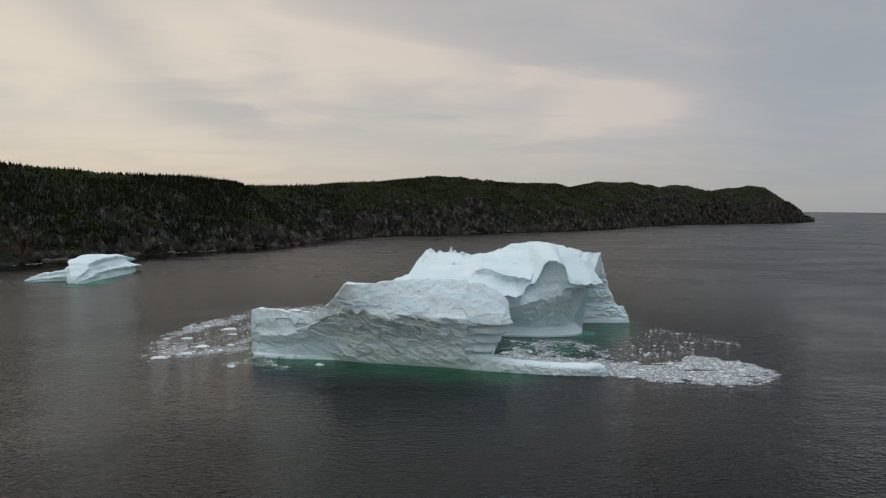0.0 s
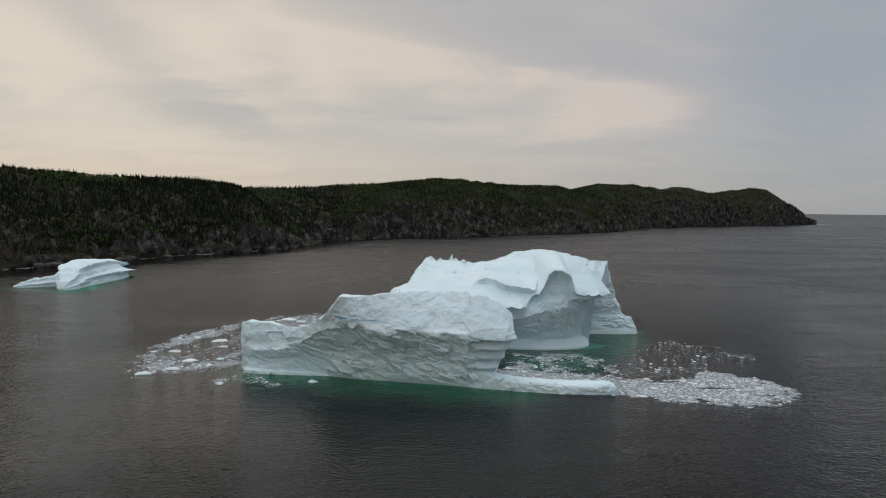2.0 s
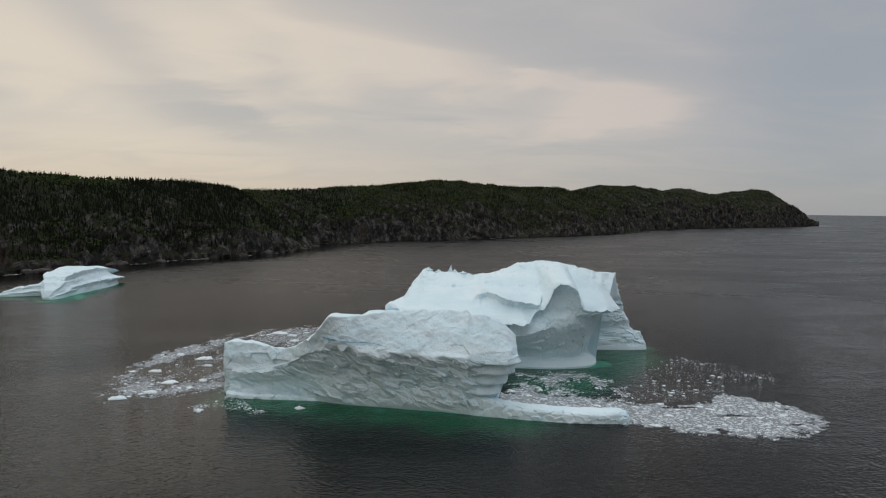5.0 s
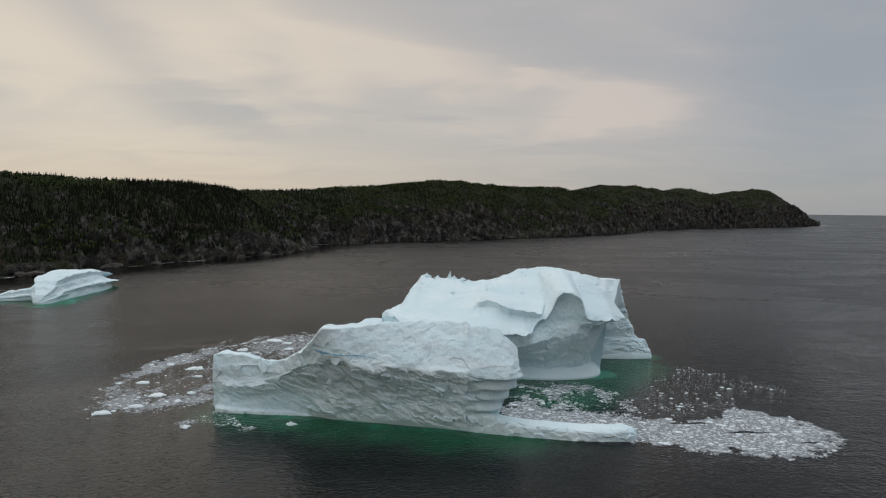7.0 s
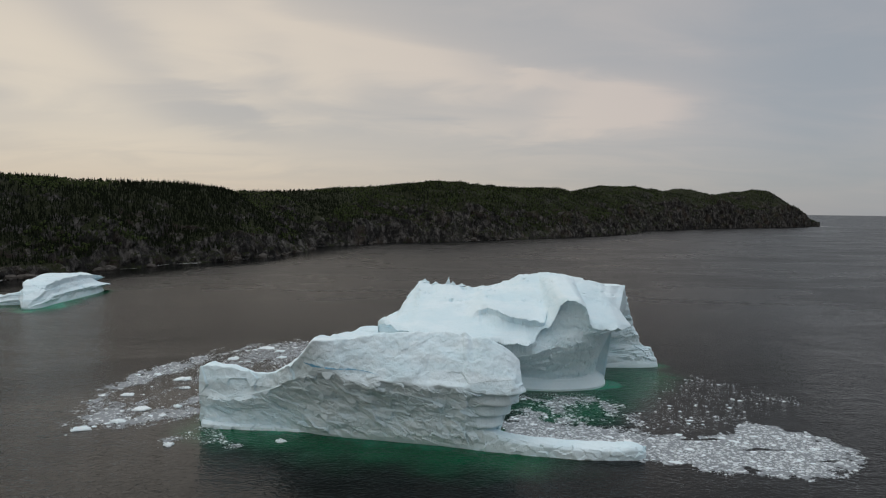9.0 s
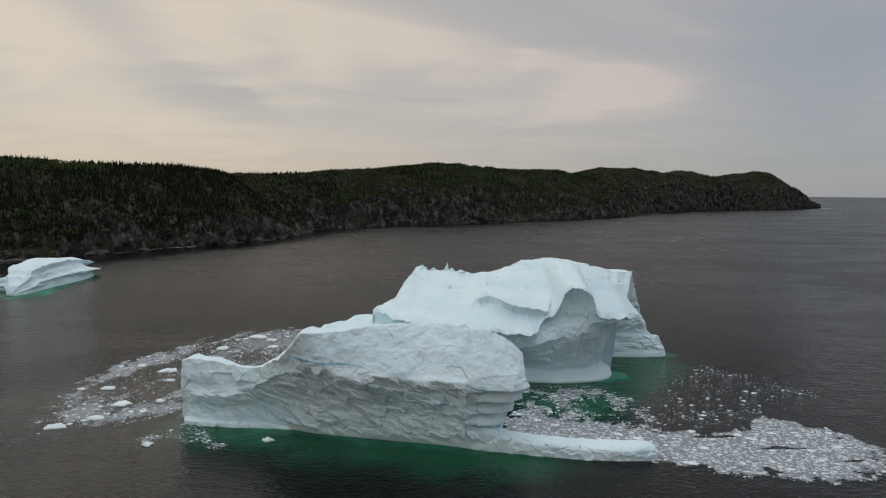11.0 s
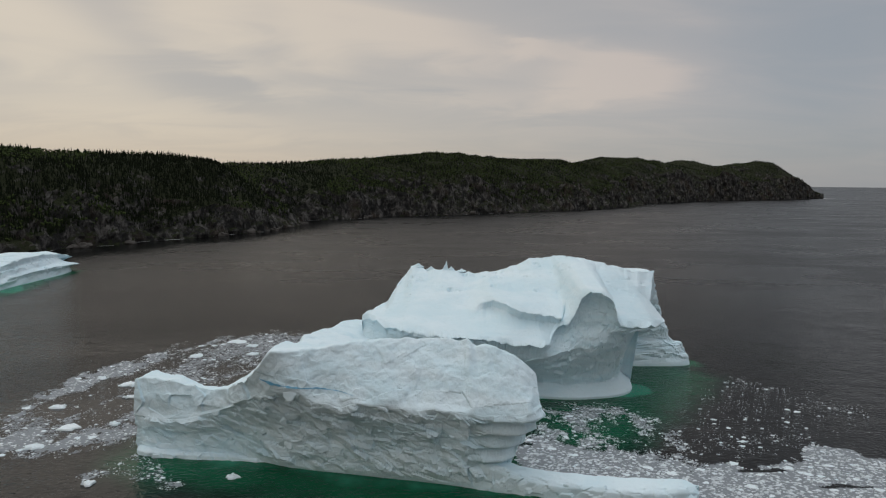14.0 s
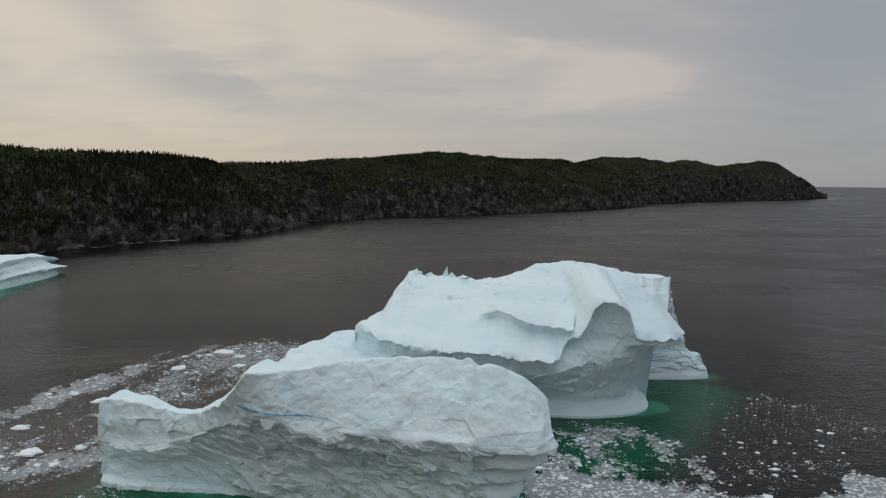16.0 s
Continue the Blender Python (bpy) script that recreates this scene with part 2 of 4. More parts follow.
def scatter(i, j, k, seed):
    """Repeatable random numbers from 0 to 1 for whole-numbered places."""
    n = (i.astype(np.int64) * 73856093) ^ (j.astype(np.int64) * 19349663) ^ (k.astype(np.int64) * 83492791) ^ (seed * 2654435)
    n = (n ^ (n >> 13)) * 1274126177 & 0x7FFFFFFF
    n = (n ^ (n >> 15)) * 668265263 & 0x7FFFFFFF
    return ((n ^ (n >> 11)) & 0xFFFFFF) / float(0xFFFFFF)


def rough(p, scale, seed=0, octaves=4, gain=0.5):
    """Soft noise from about -1 to 1 at points p (n, 3)."""
    total, amp = np.zeros(len(p)), 1.0
    for o in range(octaves):
        q = p * scale * 2 ** o + 17.3 * o
        b = np.floor(q)
        f = q - b
        f = f * f * (3 - 2 * f)
        b = b.astype(np.int64)
        v = 0
        for dx in (0, 1):
            for dy in (0, 1):
                for dz in (0, 1):
                    w = (f[:, 0] if dx else 1 - f[:, 0]) * (f[:, 1] if dy else 1 - f[:, 1]) * (f[:, 2] if dz else 1 - f[:, 2])
                    v = v + w * scatter(b[:, 0] + dx, b[:, 1] + dy, b[:, 2] + dz, seed + o)
        total += amp * (2 * v - 1)
        amp *= gain
    return total


def facets(p, size, seed=0):
    """Broken faces: each cell of about this size is a plane with a tilt of its own."""
    q = p / np.asarray(size, float)
    b = np.floor(q).astype(np.int64)
    best, value = np.full(len(p), 1e9), np.zeros(len(p))
    for dx in (-1, 0, 1):
        for dy in (-1, 0, 1):
            for dz in (-1, 0, 1):
                i, j, k = b[:, 0] + dx, b[:, 1] + dy, b[:, 2] + dz
                c = np.stack([i + scatter(i, j, k, seed), j + scatter(i, j, k, seed + 1), k + scatter(i, j, k, seed + 2)], 1)
                d = q - c
                r = (d * d).sum(1)
                tilt = np.stack([scatter(i, j, k, seed + s) - 0.5 for s in (3, 4, 5)], 1)
                v = (d * tilt).sum(1) * 2 + (scatter(i, j, k, seed + 6) - 0.5) * 0.4
                near = r < best
                best[near], value[near] = r[near], v[near]
    return value


def chips(p, size, seed=0, sharp=0.55):
    """Broken faces that meet in creases: the foremost of the tilted planes round each point."""
    q = p / np.asarray(size, float)
    q = q + 0.22 * np.stack([rough(q, 0.9, seed + 40 + i, 2) for i in range(3)], 1)
    b = np.floor(q).astype(np.int64)
    best = np.full(len(p), -1e9)
    for dx in (-1, 0, 1):
        for dy in (-1, 0, 1):
            for dz in (-1, 0, 1):
                i, j, k = b[:, 0] + dx, b[:, 1] + dy, b[:, 2] + dz
                d = q - np.stack([i + scatter(i, j, k, seed), j + scatter(i, j, k, seed + 1), k + scatter(i, j, k, seed + 2)], 1)
                tilt = np.stack([scatter(i, j, k, seed + s) - 0.5 for s in (3, 4, 5)], 1)
                best = np.maximum(best, (d * tilt).sum(1) * 1.3 + (scatter(i, j, k, seed + 6) - 0.5) * 0.5 - sharp * (d * d).sum(1))
    return best


def mesh_of(name, verts, faces, mat, parent=None, label="", smooth=False):
    me = bpy.data.meshes.new(name)
    verts = np.asarray(verts, np.float32)
    faces = np.asarray(faces, np.int32)
    me.vertices.add(len(verts))
    me.vertices.foreach_set("co", verts.ravel())
    k = faces.shape[1]
    me.loops.add(faces.size)
    me.loops.foreach_set("vertex_index", faces.ravel())
    me.polygons.add(len(faces))
    me.polygons.foreach_set("loop_start", np.arange(0, faces.size, k, dtype=np.int32))
    me.polygons.foreach_set("loop_total", np.full(len(faces), k, np.int32))
    me.polygons.foreach_set("use_smooth", np.full(len(faces), smooth))
    me.update(calc_edges=True)
    me.materials.append(mat)
    ob = new(name, me)
    if parent:
        ob.parent = parent
    if label:
        ob["label"] = label
    return ob


def grid_faces(rows, cols, wrap=False):
    r, c = np.meshgrid(np.arange(rows - 1), np.arange(cols if wrap else cols - 1), indexing="ij")
    n = (c + 1) % cols
    return np.stack([r * cols + c, r * cols + n, (r + 1) * cols + n, (r + 1) * cols + c], -1).reshape(-1, 4)


def grid_normals(g):
    n = np.cross(np.gradient(g, axis=0), np.gradient(g, axis=1))
    return n / np.maximum(np.linalg.norm(n, axis=2, keepdims=True), 1e-6)


def spread(points, counts):
    """Points along a bent profile; points is a list of arrays (n, 3), one per profile corner; counts per stretch."""
    out = []
    for a, b, n in zip(points[:-1], points[1:], counts):
        t = np.arange(n) / n
        out.append(a[:, None, :] * (1 - t)[None, :, None] + b[:, None, :] * t[None, :, None])
    out.append(points[-1][:, None, :])
    return np.concatenate(out, 1)


def soften(g, times, axis=1):
    """Rounds the corners of a grid of points along one axis."""
    for _ in range(times):
        k = g.copy()
        if axis == 1:
            k[:, 1:-1] = (g[:, :-2] + 2 * g[:, 1:-1] + g[:, 2:]) / 4
        else:
            k[1:-1] = (g[:-2] + 2 * g[1:-1] + g[2:]) / 4
        g = k
    return g


def loft(name, g, mat, parent, label="", smooth=False):
    """A closed solid from a grid of cross sections (sections, profile points, 3), capped at both ends."""
    s, n, _ = g.shape
    verts = list(g.reshape(-1, 3))
    faces = grid_faces(s, n, True)
    caps = []
    for k, flip in ((0, False), (s - 1, True)):
        verts.append(g[k].mean(0))
        hub = len(verts) - 1
        i = np.arange(n)
        j = (i + 1) % n
        a, b = (k * n + i, k * n + j) if not flip else (k * n + j, k * n + i)
        caps.append(np.stack([np.full(n, hub), b, a, a], 1))
    ob = mesh_of(name, np.array(verts), faces, mat, parent, label, smooth)
    me = ob.data
    bm = bmesh.new()
    bm.from_mesh(me)
    bm.verts.ensure_lookup_table()
    for c in np.concatenate(caps):
        bm.faces.new([bm.verts[int(v)] for v in c[:3]])
    bmesh.ops.recalc_face_normals(bm, faces=bm.faces)
    for f in bm.faces:
        f.smooth = smooth
    bm.to_mesh(me)
    bm.free()
    return ob


def thing(name, label, category, group="", at=(0, 0, 0)):
    ob = new(name)
    ob.location = at
    return tagged(ob, label, category, group)


def xyz(x, y, z):
    x, y, z = np.broadcast_arrays(np.asarray(x, float), np.asarray(y, float), np.asarray(z, float))
    return np.stack([x, y, z], -1)


# ---- the iceberg ----
iceberg = thing("iceberg", "white and pale blue weathered iceberg with green meltwater at its foot", "iceberg")


def front_ridge():
    waterline = curve((-47.5, 168.6), (-45, 166.6), (-38, 165.4), (-30, 164.6), (-20, 161.1), (-10, 158.9), (1, 156.6), (10.5, 154.6), (14, 155.2), (17.5, 157.0))
    lip_y = curve((-47.5, 168.2), (-45, 167.0), (-40, 165.2), (-33, 163.6), (-27, 159.8), (-23, 156.6), (-19, 154.7), (-12, 153.6), (-9, 153.0), (0, 152.3), (10, 151.6), (15, 151.6), (17.5, 154.2))
    lip_z = curve((-47.5, 5.8), (-40, 6.2), (-33, 8.0), (-27, 11.0), (-23, 13.4), (-19, 14.5), (-15, 13.2), (-11.7, 12.6), (-9, 13.6), (-4, 13.0), (5, 12.6), (12, 12.3), (17.5, 12.2))
    ridge_y = curve((-47.5, 169.3), (-40, 166.6), (-32.4, 164.2), (-27, 159.2), (-21.5, 155.3), (-17, 156.8), (-8, 159.0), (2, 160.2), (8, 158.8), (14, 158.0), (17.5, 158.6))
    ridge_z = curve((-47.5, 11.8), (-41, 12.0), (-34, 11.3), (-32, 11.5), (-28.5, 13.2), (-25, 16.0), (-23, 18.3), (-21.5, 20.0), (-19, 19.8), (-12, 20.6), (-3, 21.0), (2, 21.0), (6, 20.6), (10, 20.2), (13, 19.5), (15.5, 18.1), (17.5, 16.0))
    flat_y = curve((-47.5, 175.5), (-40, 171.5), (-34, 168.0), (-29, 168.0), (-25, 167.5), (-21.5, 165.5), (-16, 162.0), (-8, 161.5), (8, 161.5), (17.5, 160.5))
    right = curve((-3, 12.0), (1, 12.0), (5, 13.8), (9, 16.2), (11.5, 17.4), (13, 17.2), (16, 17.0), (21, 16.0))
    x = np.linspace(-47.5, 17.5, 500)
    w, ly, ry, fy = waterline(x), lip_y(x), ridge_y(x), flat_y(x)
    lz = lip_z(x) + 0.35 * rough(xyz(x, 0, 0), 0.45, 3, 3) * (x > -24)
    rz = ridge_z(x) + 0.55 * np.exp(-((x - 6.8) / 0.8) ** 2) + 0.35 * np.exp(-((x - 10.2) / 1.2) ** 2) - 0.3 * np.exp(-((x - 8.3) / 0.7) ** 2) + 0.18 * rough(xyz(x, 5, 0), 0.5, 4, 3)
    end = np.clip((x + 47.5) / 2.5, 0, 1) ** 0.5
    shelf = 0.7 * np.clip((-24 - x) / 4, 0, 1)          # the upper block overhangs at the left end
    ly = ly - 0.5 * shelf
    corners = [xyz(x, w + 2.0, -3.0), xyz(x, w, -0.2), xyz(x, w + 0.30 * (ly - w) + 0.8 * shelf, lz * 0.55), xyz(x, ly, lz),
               xyz(x, ly + 0.42 * (ry - ly), lz + 0.50 * (rz - lz)), xyz(x, ry, rz * (0.96 + 0.04 * end)), xyz(x, fy, rz - 0.7),
               xyz(x, fy + 3.5, rz * 0.5), xyz(x, fy + 5.0, -0.2), xyz(x, fy + 4.0, -3.0)]
    g = spread(corners, (4, 38, 50, 28, 28, 12, 10, 8, 4))
    s = np.concatenate([np.full(n, i) + np.arange(n) / n for i, n in enumerate((4, 38, 50, 28, 28, 12, 10, 8, 4))] + [[9.0]])
    g = soften(g, 3)
    out = grid_normals(g)
    p = g.reshape(-1, 3)
    S = np.broadcast_to(s, g.shape[:2]).ravel()
    face = np.clip((S - 1.0) / 0.3, 0, 1) * np.clip((3.0 - S) / 0.12, 0, 1)
    top = np.clip((S - 3.0) / 0.2, 0, 1) * np.clip((6.5 - S) / 0.5, 0, 1)
    upper_left = np.clip((-23 - p[:, 0]) / 4, 0, 1)
    slanted = p @ np.array([[1, 0, 0.35], [0, 1, 0], [-0.35, 0, 1]])
    broken = (chips(slanted, (4.6, 2.6, 2.0), 11, 0.3) - 0.15) * 1.2 + facets(slanted, (3.4, 2.2, 1.5), 15) * 0.62 + facets(slanted, (1.5, 1.0, 0.7), 23) * 0.24
    h = face * (broken * (1 - 0.3 * upper_left) + 0.25 * rough(p, 0.3, 31, 3))
    h += top * (0.30 * rough(p, 0.22, 41, 3) + 0.12 * rough(p, 0.8, 42, 3) + 0.12 * facets(p, (6.0, 5.0, 4.0), 44) + 0.06 * facets(p, (1.8, 1.8, 1.4), 45) + upper_left * 0.5 * facets(p, (4.0, 3.0, 5.0), 51) * (S < 5))
    # melt grooves round the right end
    groove = np.clip((p[:, 0] - 7.0) / 4.0, 0, 1) * face * np.clip((p[:, 2] - 2.0) / 1.5, 0, 1)
    h = h * (1 - 0.75 * groove) + groove * 0.55 * np.sin(p[:, 2] * 2.7 + 0.12 * p[:, 0])
    h = h.reshape(g.shape[:2])
    g = g + out * h[:, :, None]
    reach = right(g[:, :, 2])
    over = g[:, :, 0] > 6.0
    g[:, :, 0] = np.where(over, 6.0 + (g[:, :, 0] - 6.0) * (reach - 6.0) / 11.5, g[:, :, 0])
    body = loft("front_ridge", g, SNOW_ICE, iceberg)
    # a seam of clear blue ice
    seam = curve((-25, 15.9), (-22, 15.35), (-18, 15.0), (-14, 14.8), (-9, 14.2))
    rows, left, right_ = [i for i in range(len(x)) if -24.6 < x[i] < -9.5], [], []
    for i in rows:
        t = (x[i] + 24.6) / 15.1
        half = (0.07 + 0.09 * math.exp(-((t - 0.2) / 0.16) ** 2)) * min(1.0, 6 * t, 3 * (1 - t)) * (1 + 0.35 * math.sin(i * 0.23) + 0.3 * math.sin(i * 0.61)) * (0.35 if 0.30 < t < 0.36 else 1.0) + 0.012
        strip = g[i, 42:118]
        for side, store in ((-1, left), (1, right_)):
            z = float(seam(x[i])) + side * half
            k = int(np.argmin(np.abs(strip[:, 2] - z) + 0.03 * np.abs(np.arange(76) - 54)))
            q = strip[k].copy()
            q[2] = z
            store.append(q + np.array([0, -0.10, 0.03]))
    n = len(rows)
    mesh_of("blue_seam", np.array(left + right_), np.array([(i, i + 1, n + i + 1, n + i) for i in range(n - 1)]), BLUE_ICE, iceberg, "clear blue ice seam")
    return body


def rear_block():
    waterline = curve((-14, 199.0), (-5, 194.5), (10, 193.4), (22, 193.0), (30, 192.2), (38, 193.2), (42, 194.4), (45, 196.2), (47, 199.0), (48, 203.0))
    lip_y = curve((-14, 201.5), (-12, 198.5), (-6, 192.2), (0, 189.2), (6, 186.8), (12, 185.2), (18, 184.4), (22.2, 184.4), (24.0, 186.0), (25.4, 188.8), (26.6, 190.0), (28.5, 189.0), (32, 187.4), (36, 186.4), (38, 186.2), (43, 187.4), (48, 193.6))
    lip_z = curve((-14, 14.5), (-12, 15.4), (-6, 14.4), (0, 14.4), (5, 14.1), (12, 14.1), (18, 13.6), (22, 13.3), (24.2, 13.6), (25.4, 14.8), (26.4, 15.9), (28.2, 16.9), (29.2, 18.4), (29.9, 20.2), (30.9, 22.2), (32.2, 23.1), (34.4, 23.1), (35.9, 22.0), (36.6, 20.2), (37.1, 18.0), (38, 17.1), (43, 16.6), (48, 15.8))
    rim_y = curve((-14, 204), (6, 198.5), (13.5, 194.7), (17.2, 190.6), (20, 189.8), (24, 190.2), (28, 190.2), (48, 190))
    rim_z = curve((-14, 19.0), (6, 20.6), (13.5, 20.5), (17.2, 19.6), (22.7, 18.3), (26, 17.6), (28, 17.6), (48, 18))
    crest_y = curve((-14, 205.0), (-9, 212.0), (-3.4, 222.0), (4, 217.5), (20, 216.5), (31, 215.6), (37, 210.0), (44, 209.5), (48, 214.8))
    crest_z = curve((-14, 14.2), (-12.4, 15.6), (-11, 16.2), (-9.5, 16.7), (-8.4, 18.3), (-7.2, 19.9), (-5.4, 21.7), (-3.4, 23.7), (0, 23.2), (4, 23.6), (12, 22.9), (18, 23.5), (21, 24.6), (24, 26.2), (28, 27.2), (32, 27.4), (36, 26.8), (42, 25.2), (45, 24.3), (48, 23.8))
    x = np.linspace(-14, 48, 330)
    w, cy = waterline(x), crest_y(x)
    even_y, even_z = lip_y(x), lip_z(x)
    ly, lz = even_y + 0.45 * rough(xyz(x, 0, 2), 0.45, 9, 4, 0.6), even_z + 0.40 * rough(xyz(x, 7, 2), 0.6, 10, 4, 0.7)
    cz = crest_z(x) + 0.22 * rough(xyz(x, 0, 9), 0.7, 7, 3)
    alcove = np.exp(-((x - 32.4) / 4.0) ** 2)
    shelf = curve((-14, 8.0), (5, 9.2), (14, 9.4), (22, 9.8), (28, 11.2), (32, 11.9), (36, 12.6), (40, 13.0), (48, 12.0))(x) + 0.25 * rough(xyz(x, 0, 4), 0.25, 8, 3)
    shelf = np.minimum(shelf, lz - 2.2)
    out_y = curve((-14, 201.0), (-6, 193.2), (0, 190.6), (10, 188.6), (20, 188.0), (27.5, 188.1), (32.7, 188.5), (38, 189.4), (41.8, 191.0), (45, 195.5), (48, 200.0))(x)
    # a smooth hollow under a broken rim, between the left part of the slab and the arch
    k = np.clip((x - 8.0) / 6.0, 0, 1) * np.clip((29.5 - x) / 2.5, 0, 1)
    k = k * k * (3 - 2 * k)
    sy, sz, ty, tz = even_y + 1.4, even_z + 0.65, 0.5 * (even_y + cy), 0.5 * (even_z + crest_z(x)) + 0.6
    ry = rim_y(x) + 0.5 * rough(xyz(x, 3, 6), 0.5, 12, 4, 0.6)
    rz = rim_z(x) + 0.35 * rough(xyz(x, 9, 6), 0.55, 13, 4, 0.6)

    def between(f, y, z):
        return xyz(x, (1 - k) * (sy + f * (ty - sy)) + k * y, (1 - k) * (sz + f * (tz - sz)) + k * z)
    corners = [xyz(x, w + 2.0, -3.0), xyz(x, w, -0.2), xyz(x, w - 0.1, 0.55), xyz(x, w + 2.2, 1.7), xyz(x, w + 3.0, 2.5),
               xyz(x, 0.5 * w + 0.5 * out_y + 0.8, shelf * 0.66), xyz(x, out_y, shelf), xyz(x, 0.5 * (out_y + ly) + 1.0 + 1.2 * alcove, 0.45 * shelf + 0.55 * (lz - 0.8)),
               xyz(x, ly + 0.9 + 0.6 * np.clip((x - 4) / 8, 0, 1) + 0.8 * alcove, lz - 0.75), xyz(x, ly, lz - 0.1), xyz(x, sy, sz),
               between(0.20, sy + 0.42 * (ry - sy) + 0.9, sz + 0.28 * (rz - sz)), between(0.40, ry + 1.0, rz - 1.7), between(0.5, ry + 0.7, rz - 0.75), between(0.6, ry, rz - 0.1), between(0.7, rim_y(x) + 1.8, rim_z(x) + 0.5),
               between(1.0, 0.5 * (rim_y(x) + cy), 0.5 * (rim_z(x) + crest_z(x)) + 0.7), xyz(x, cy, cz), xyz(x, cy + 4.0, cz * 0.6), xyz(x, cy + 8.0, -0.2), xyz(x, cy + 7.0, -3.0)]
    counts = (4, 6, 8, 7, 16, 16, 14, 14, 6, 4, 14, 12, 5, 5, 6, 14, 32, 8, 8, 4)
    g = spread(corners, counts)
    s = np.concatenate([np.full(n, i) + np.arange(n) / n for i, n in enumerate(counts)] + [[20.0]])
    g = soften(g, 1)
    out = grid_normals(g)
    p = g.reshape(-1, 3)
    S = np.broadcast_to(s, g.shape[:2]).ravel()
    face = np.clip((S - 3.5) / 0.5, 0, 1) * np.clip((9.0 - S) / 0.5, 0, 1)
    top = np.clip((S - 10.0) / 0.3, 0, 1) * np.clip((18 - S) / 0.5, 0, 1)
    smooth = np.clip((S - 15.0) / 0.6, 0.35, 1)
    pit = np.clip(rough(p, 0.55, 75, 3) - 0.55, 0, 1)
    grey = np.clip((p[:, 0] - 24) / 4, 0, 1)
    h = face * (0.45 * rough(p * np.array([0.5, 0.5, 1.4]), 0.22, 61, 3) + (0.35 + 0.65 * grey) * (1.0 * chips(p, (5.4, 3.4, 3.4), 63) + 0.45 * facets(p, (3.6, 2.6, 2.4), 66) + 0.22 * facets(p, (1.7, 1.4, 1.2), 65) - 0.15))
    h += face * np.clip((8.5 - p[:, 2]) / 2, 0, 1) * 0.08 * np.sin(p[:, 2] * 2.3 + 0.8 * np.sin(p[:, 0] * 0.3))
    h += top * smooth * (0.42 * rough(p, 0.12, 71, 3) + 0.08 * rough(p, 0.7, 72, 2) + 0.06 * facets(p, (3.4, 3.4, 2.0), 73) + 0.10 * facets(p, (9.0, 9.0, 6.0), 74) - 0.8 * pit * np.clip((p[:, 1] - 194) / 6, 0, 1))
    g = g + out * h.reshape(g.shape[:2])[:, :, None]
    high = np.clip((g[:, :, 2] - 14.6) / 1.6, 0, 1)
    high = high * high * (3 - 2 * high)
    foot = np.clip((2.6 - g[:, :, 2]) / 1.4, 0, 1)
    reach = (42.6 + 2.6 * foot + 0.10 * np.clip(g[:, :, 2], 3, 14)) * (1 - high) + high * (49.4 - 1.0 * np.clip((g[:, :, 1] - 195) / 6, 0, 1) + np.clip(g[:, :, 1] - 201, 0, 30) * 0.40)
    over = g[:, :, 0] > 34
    g[:, :, 0] = np.where(over, 34 + (g[:, :, 0] - 34) * (reach - 34) / 14.0, g[:, :, 0])
    return loft("rear_block", g, SNOW_ICE, iceberg)


def buttress():
    reach = curve((-3, 65.0), (0, 65.3), (1, 65.0), (3, 64.2), (5, 63.2), (5.6, 61.2), (8, 59.8), (12, 58.3), (16, 57.0), (20, 55.8), (23.4, 54.4))
    front = curve((-3, 216.6), (0, 216.0), (1, 216.2), (3, 216.8), (5.2, 217.2), (6, 218.4), (9, 217.2), (12, 218.0), (16, 217.2), (23.4, 217.6))
    z = np.linspace(-3, 23.0, 90)
    a = np.linspace(0, 2 * math.pi, 150, endpoint=False)
    hx, hy = (reach(z) - 42.0) / 2, (224.5 - front(z)) / 2
    sq = lambda v: np.sign(v) * np.abs(v) ** 0.55
    g = np.stack([42.0 + hx[:, None] + hx[:, None] * sq(np.cos(a))[None], front(z)[:, None] + hy[:, None] + hy[:, None] * sq(np.sin(a))[None],
                  np.broadcast_to(z[:, None], (90, 150))], -1)
    p = g.reshape(-1, 3)
    out = grid_normals(g)
    flip = np.sign((out[45, 0] * np.array([1, 0, 0])).sum()) or 1
    h = 1.0 * chips(p, (4.4, 3.4, 2.4), 81) + 0.55 * facets(p, (3.0, 2.4, 1.5), 84) + 0.22 * facets(p, (1.3, 1.2, 0.8), 83) - 0.2 + 0.30 * rough(p * np.array([0.5, 0.5, 1.5]), 0.3, 82, 3)
    h *= np.clip((p[:, 2] - 0.8) / 1.5, 0.1, 1) * np.clip((23.4 - p[:, 2]) / 2.0, 0, 1)
    g = g + flip * out * h.reshape(g.shape[:2])[:, :, None]
    return loft("buttress", g, SNOW_ICE, iceberg)


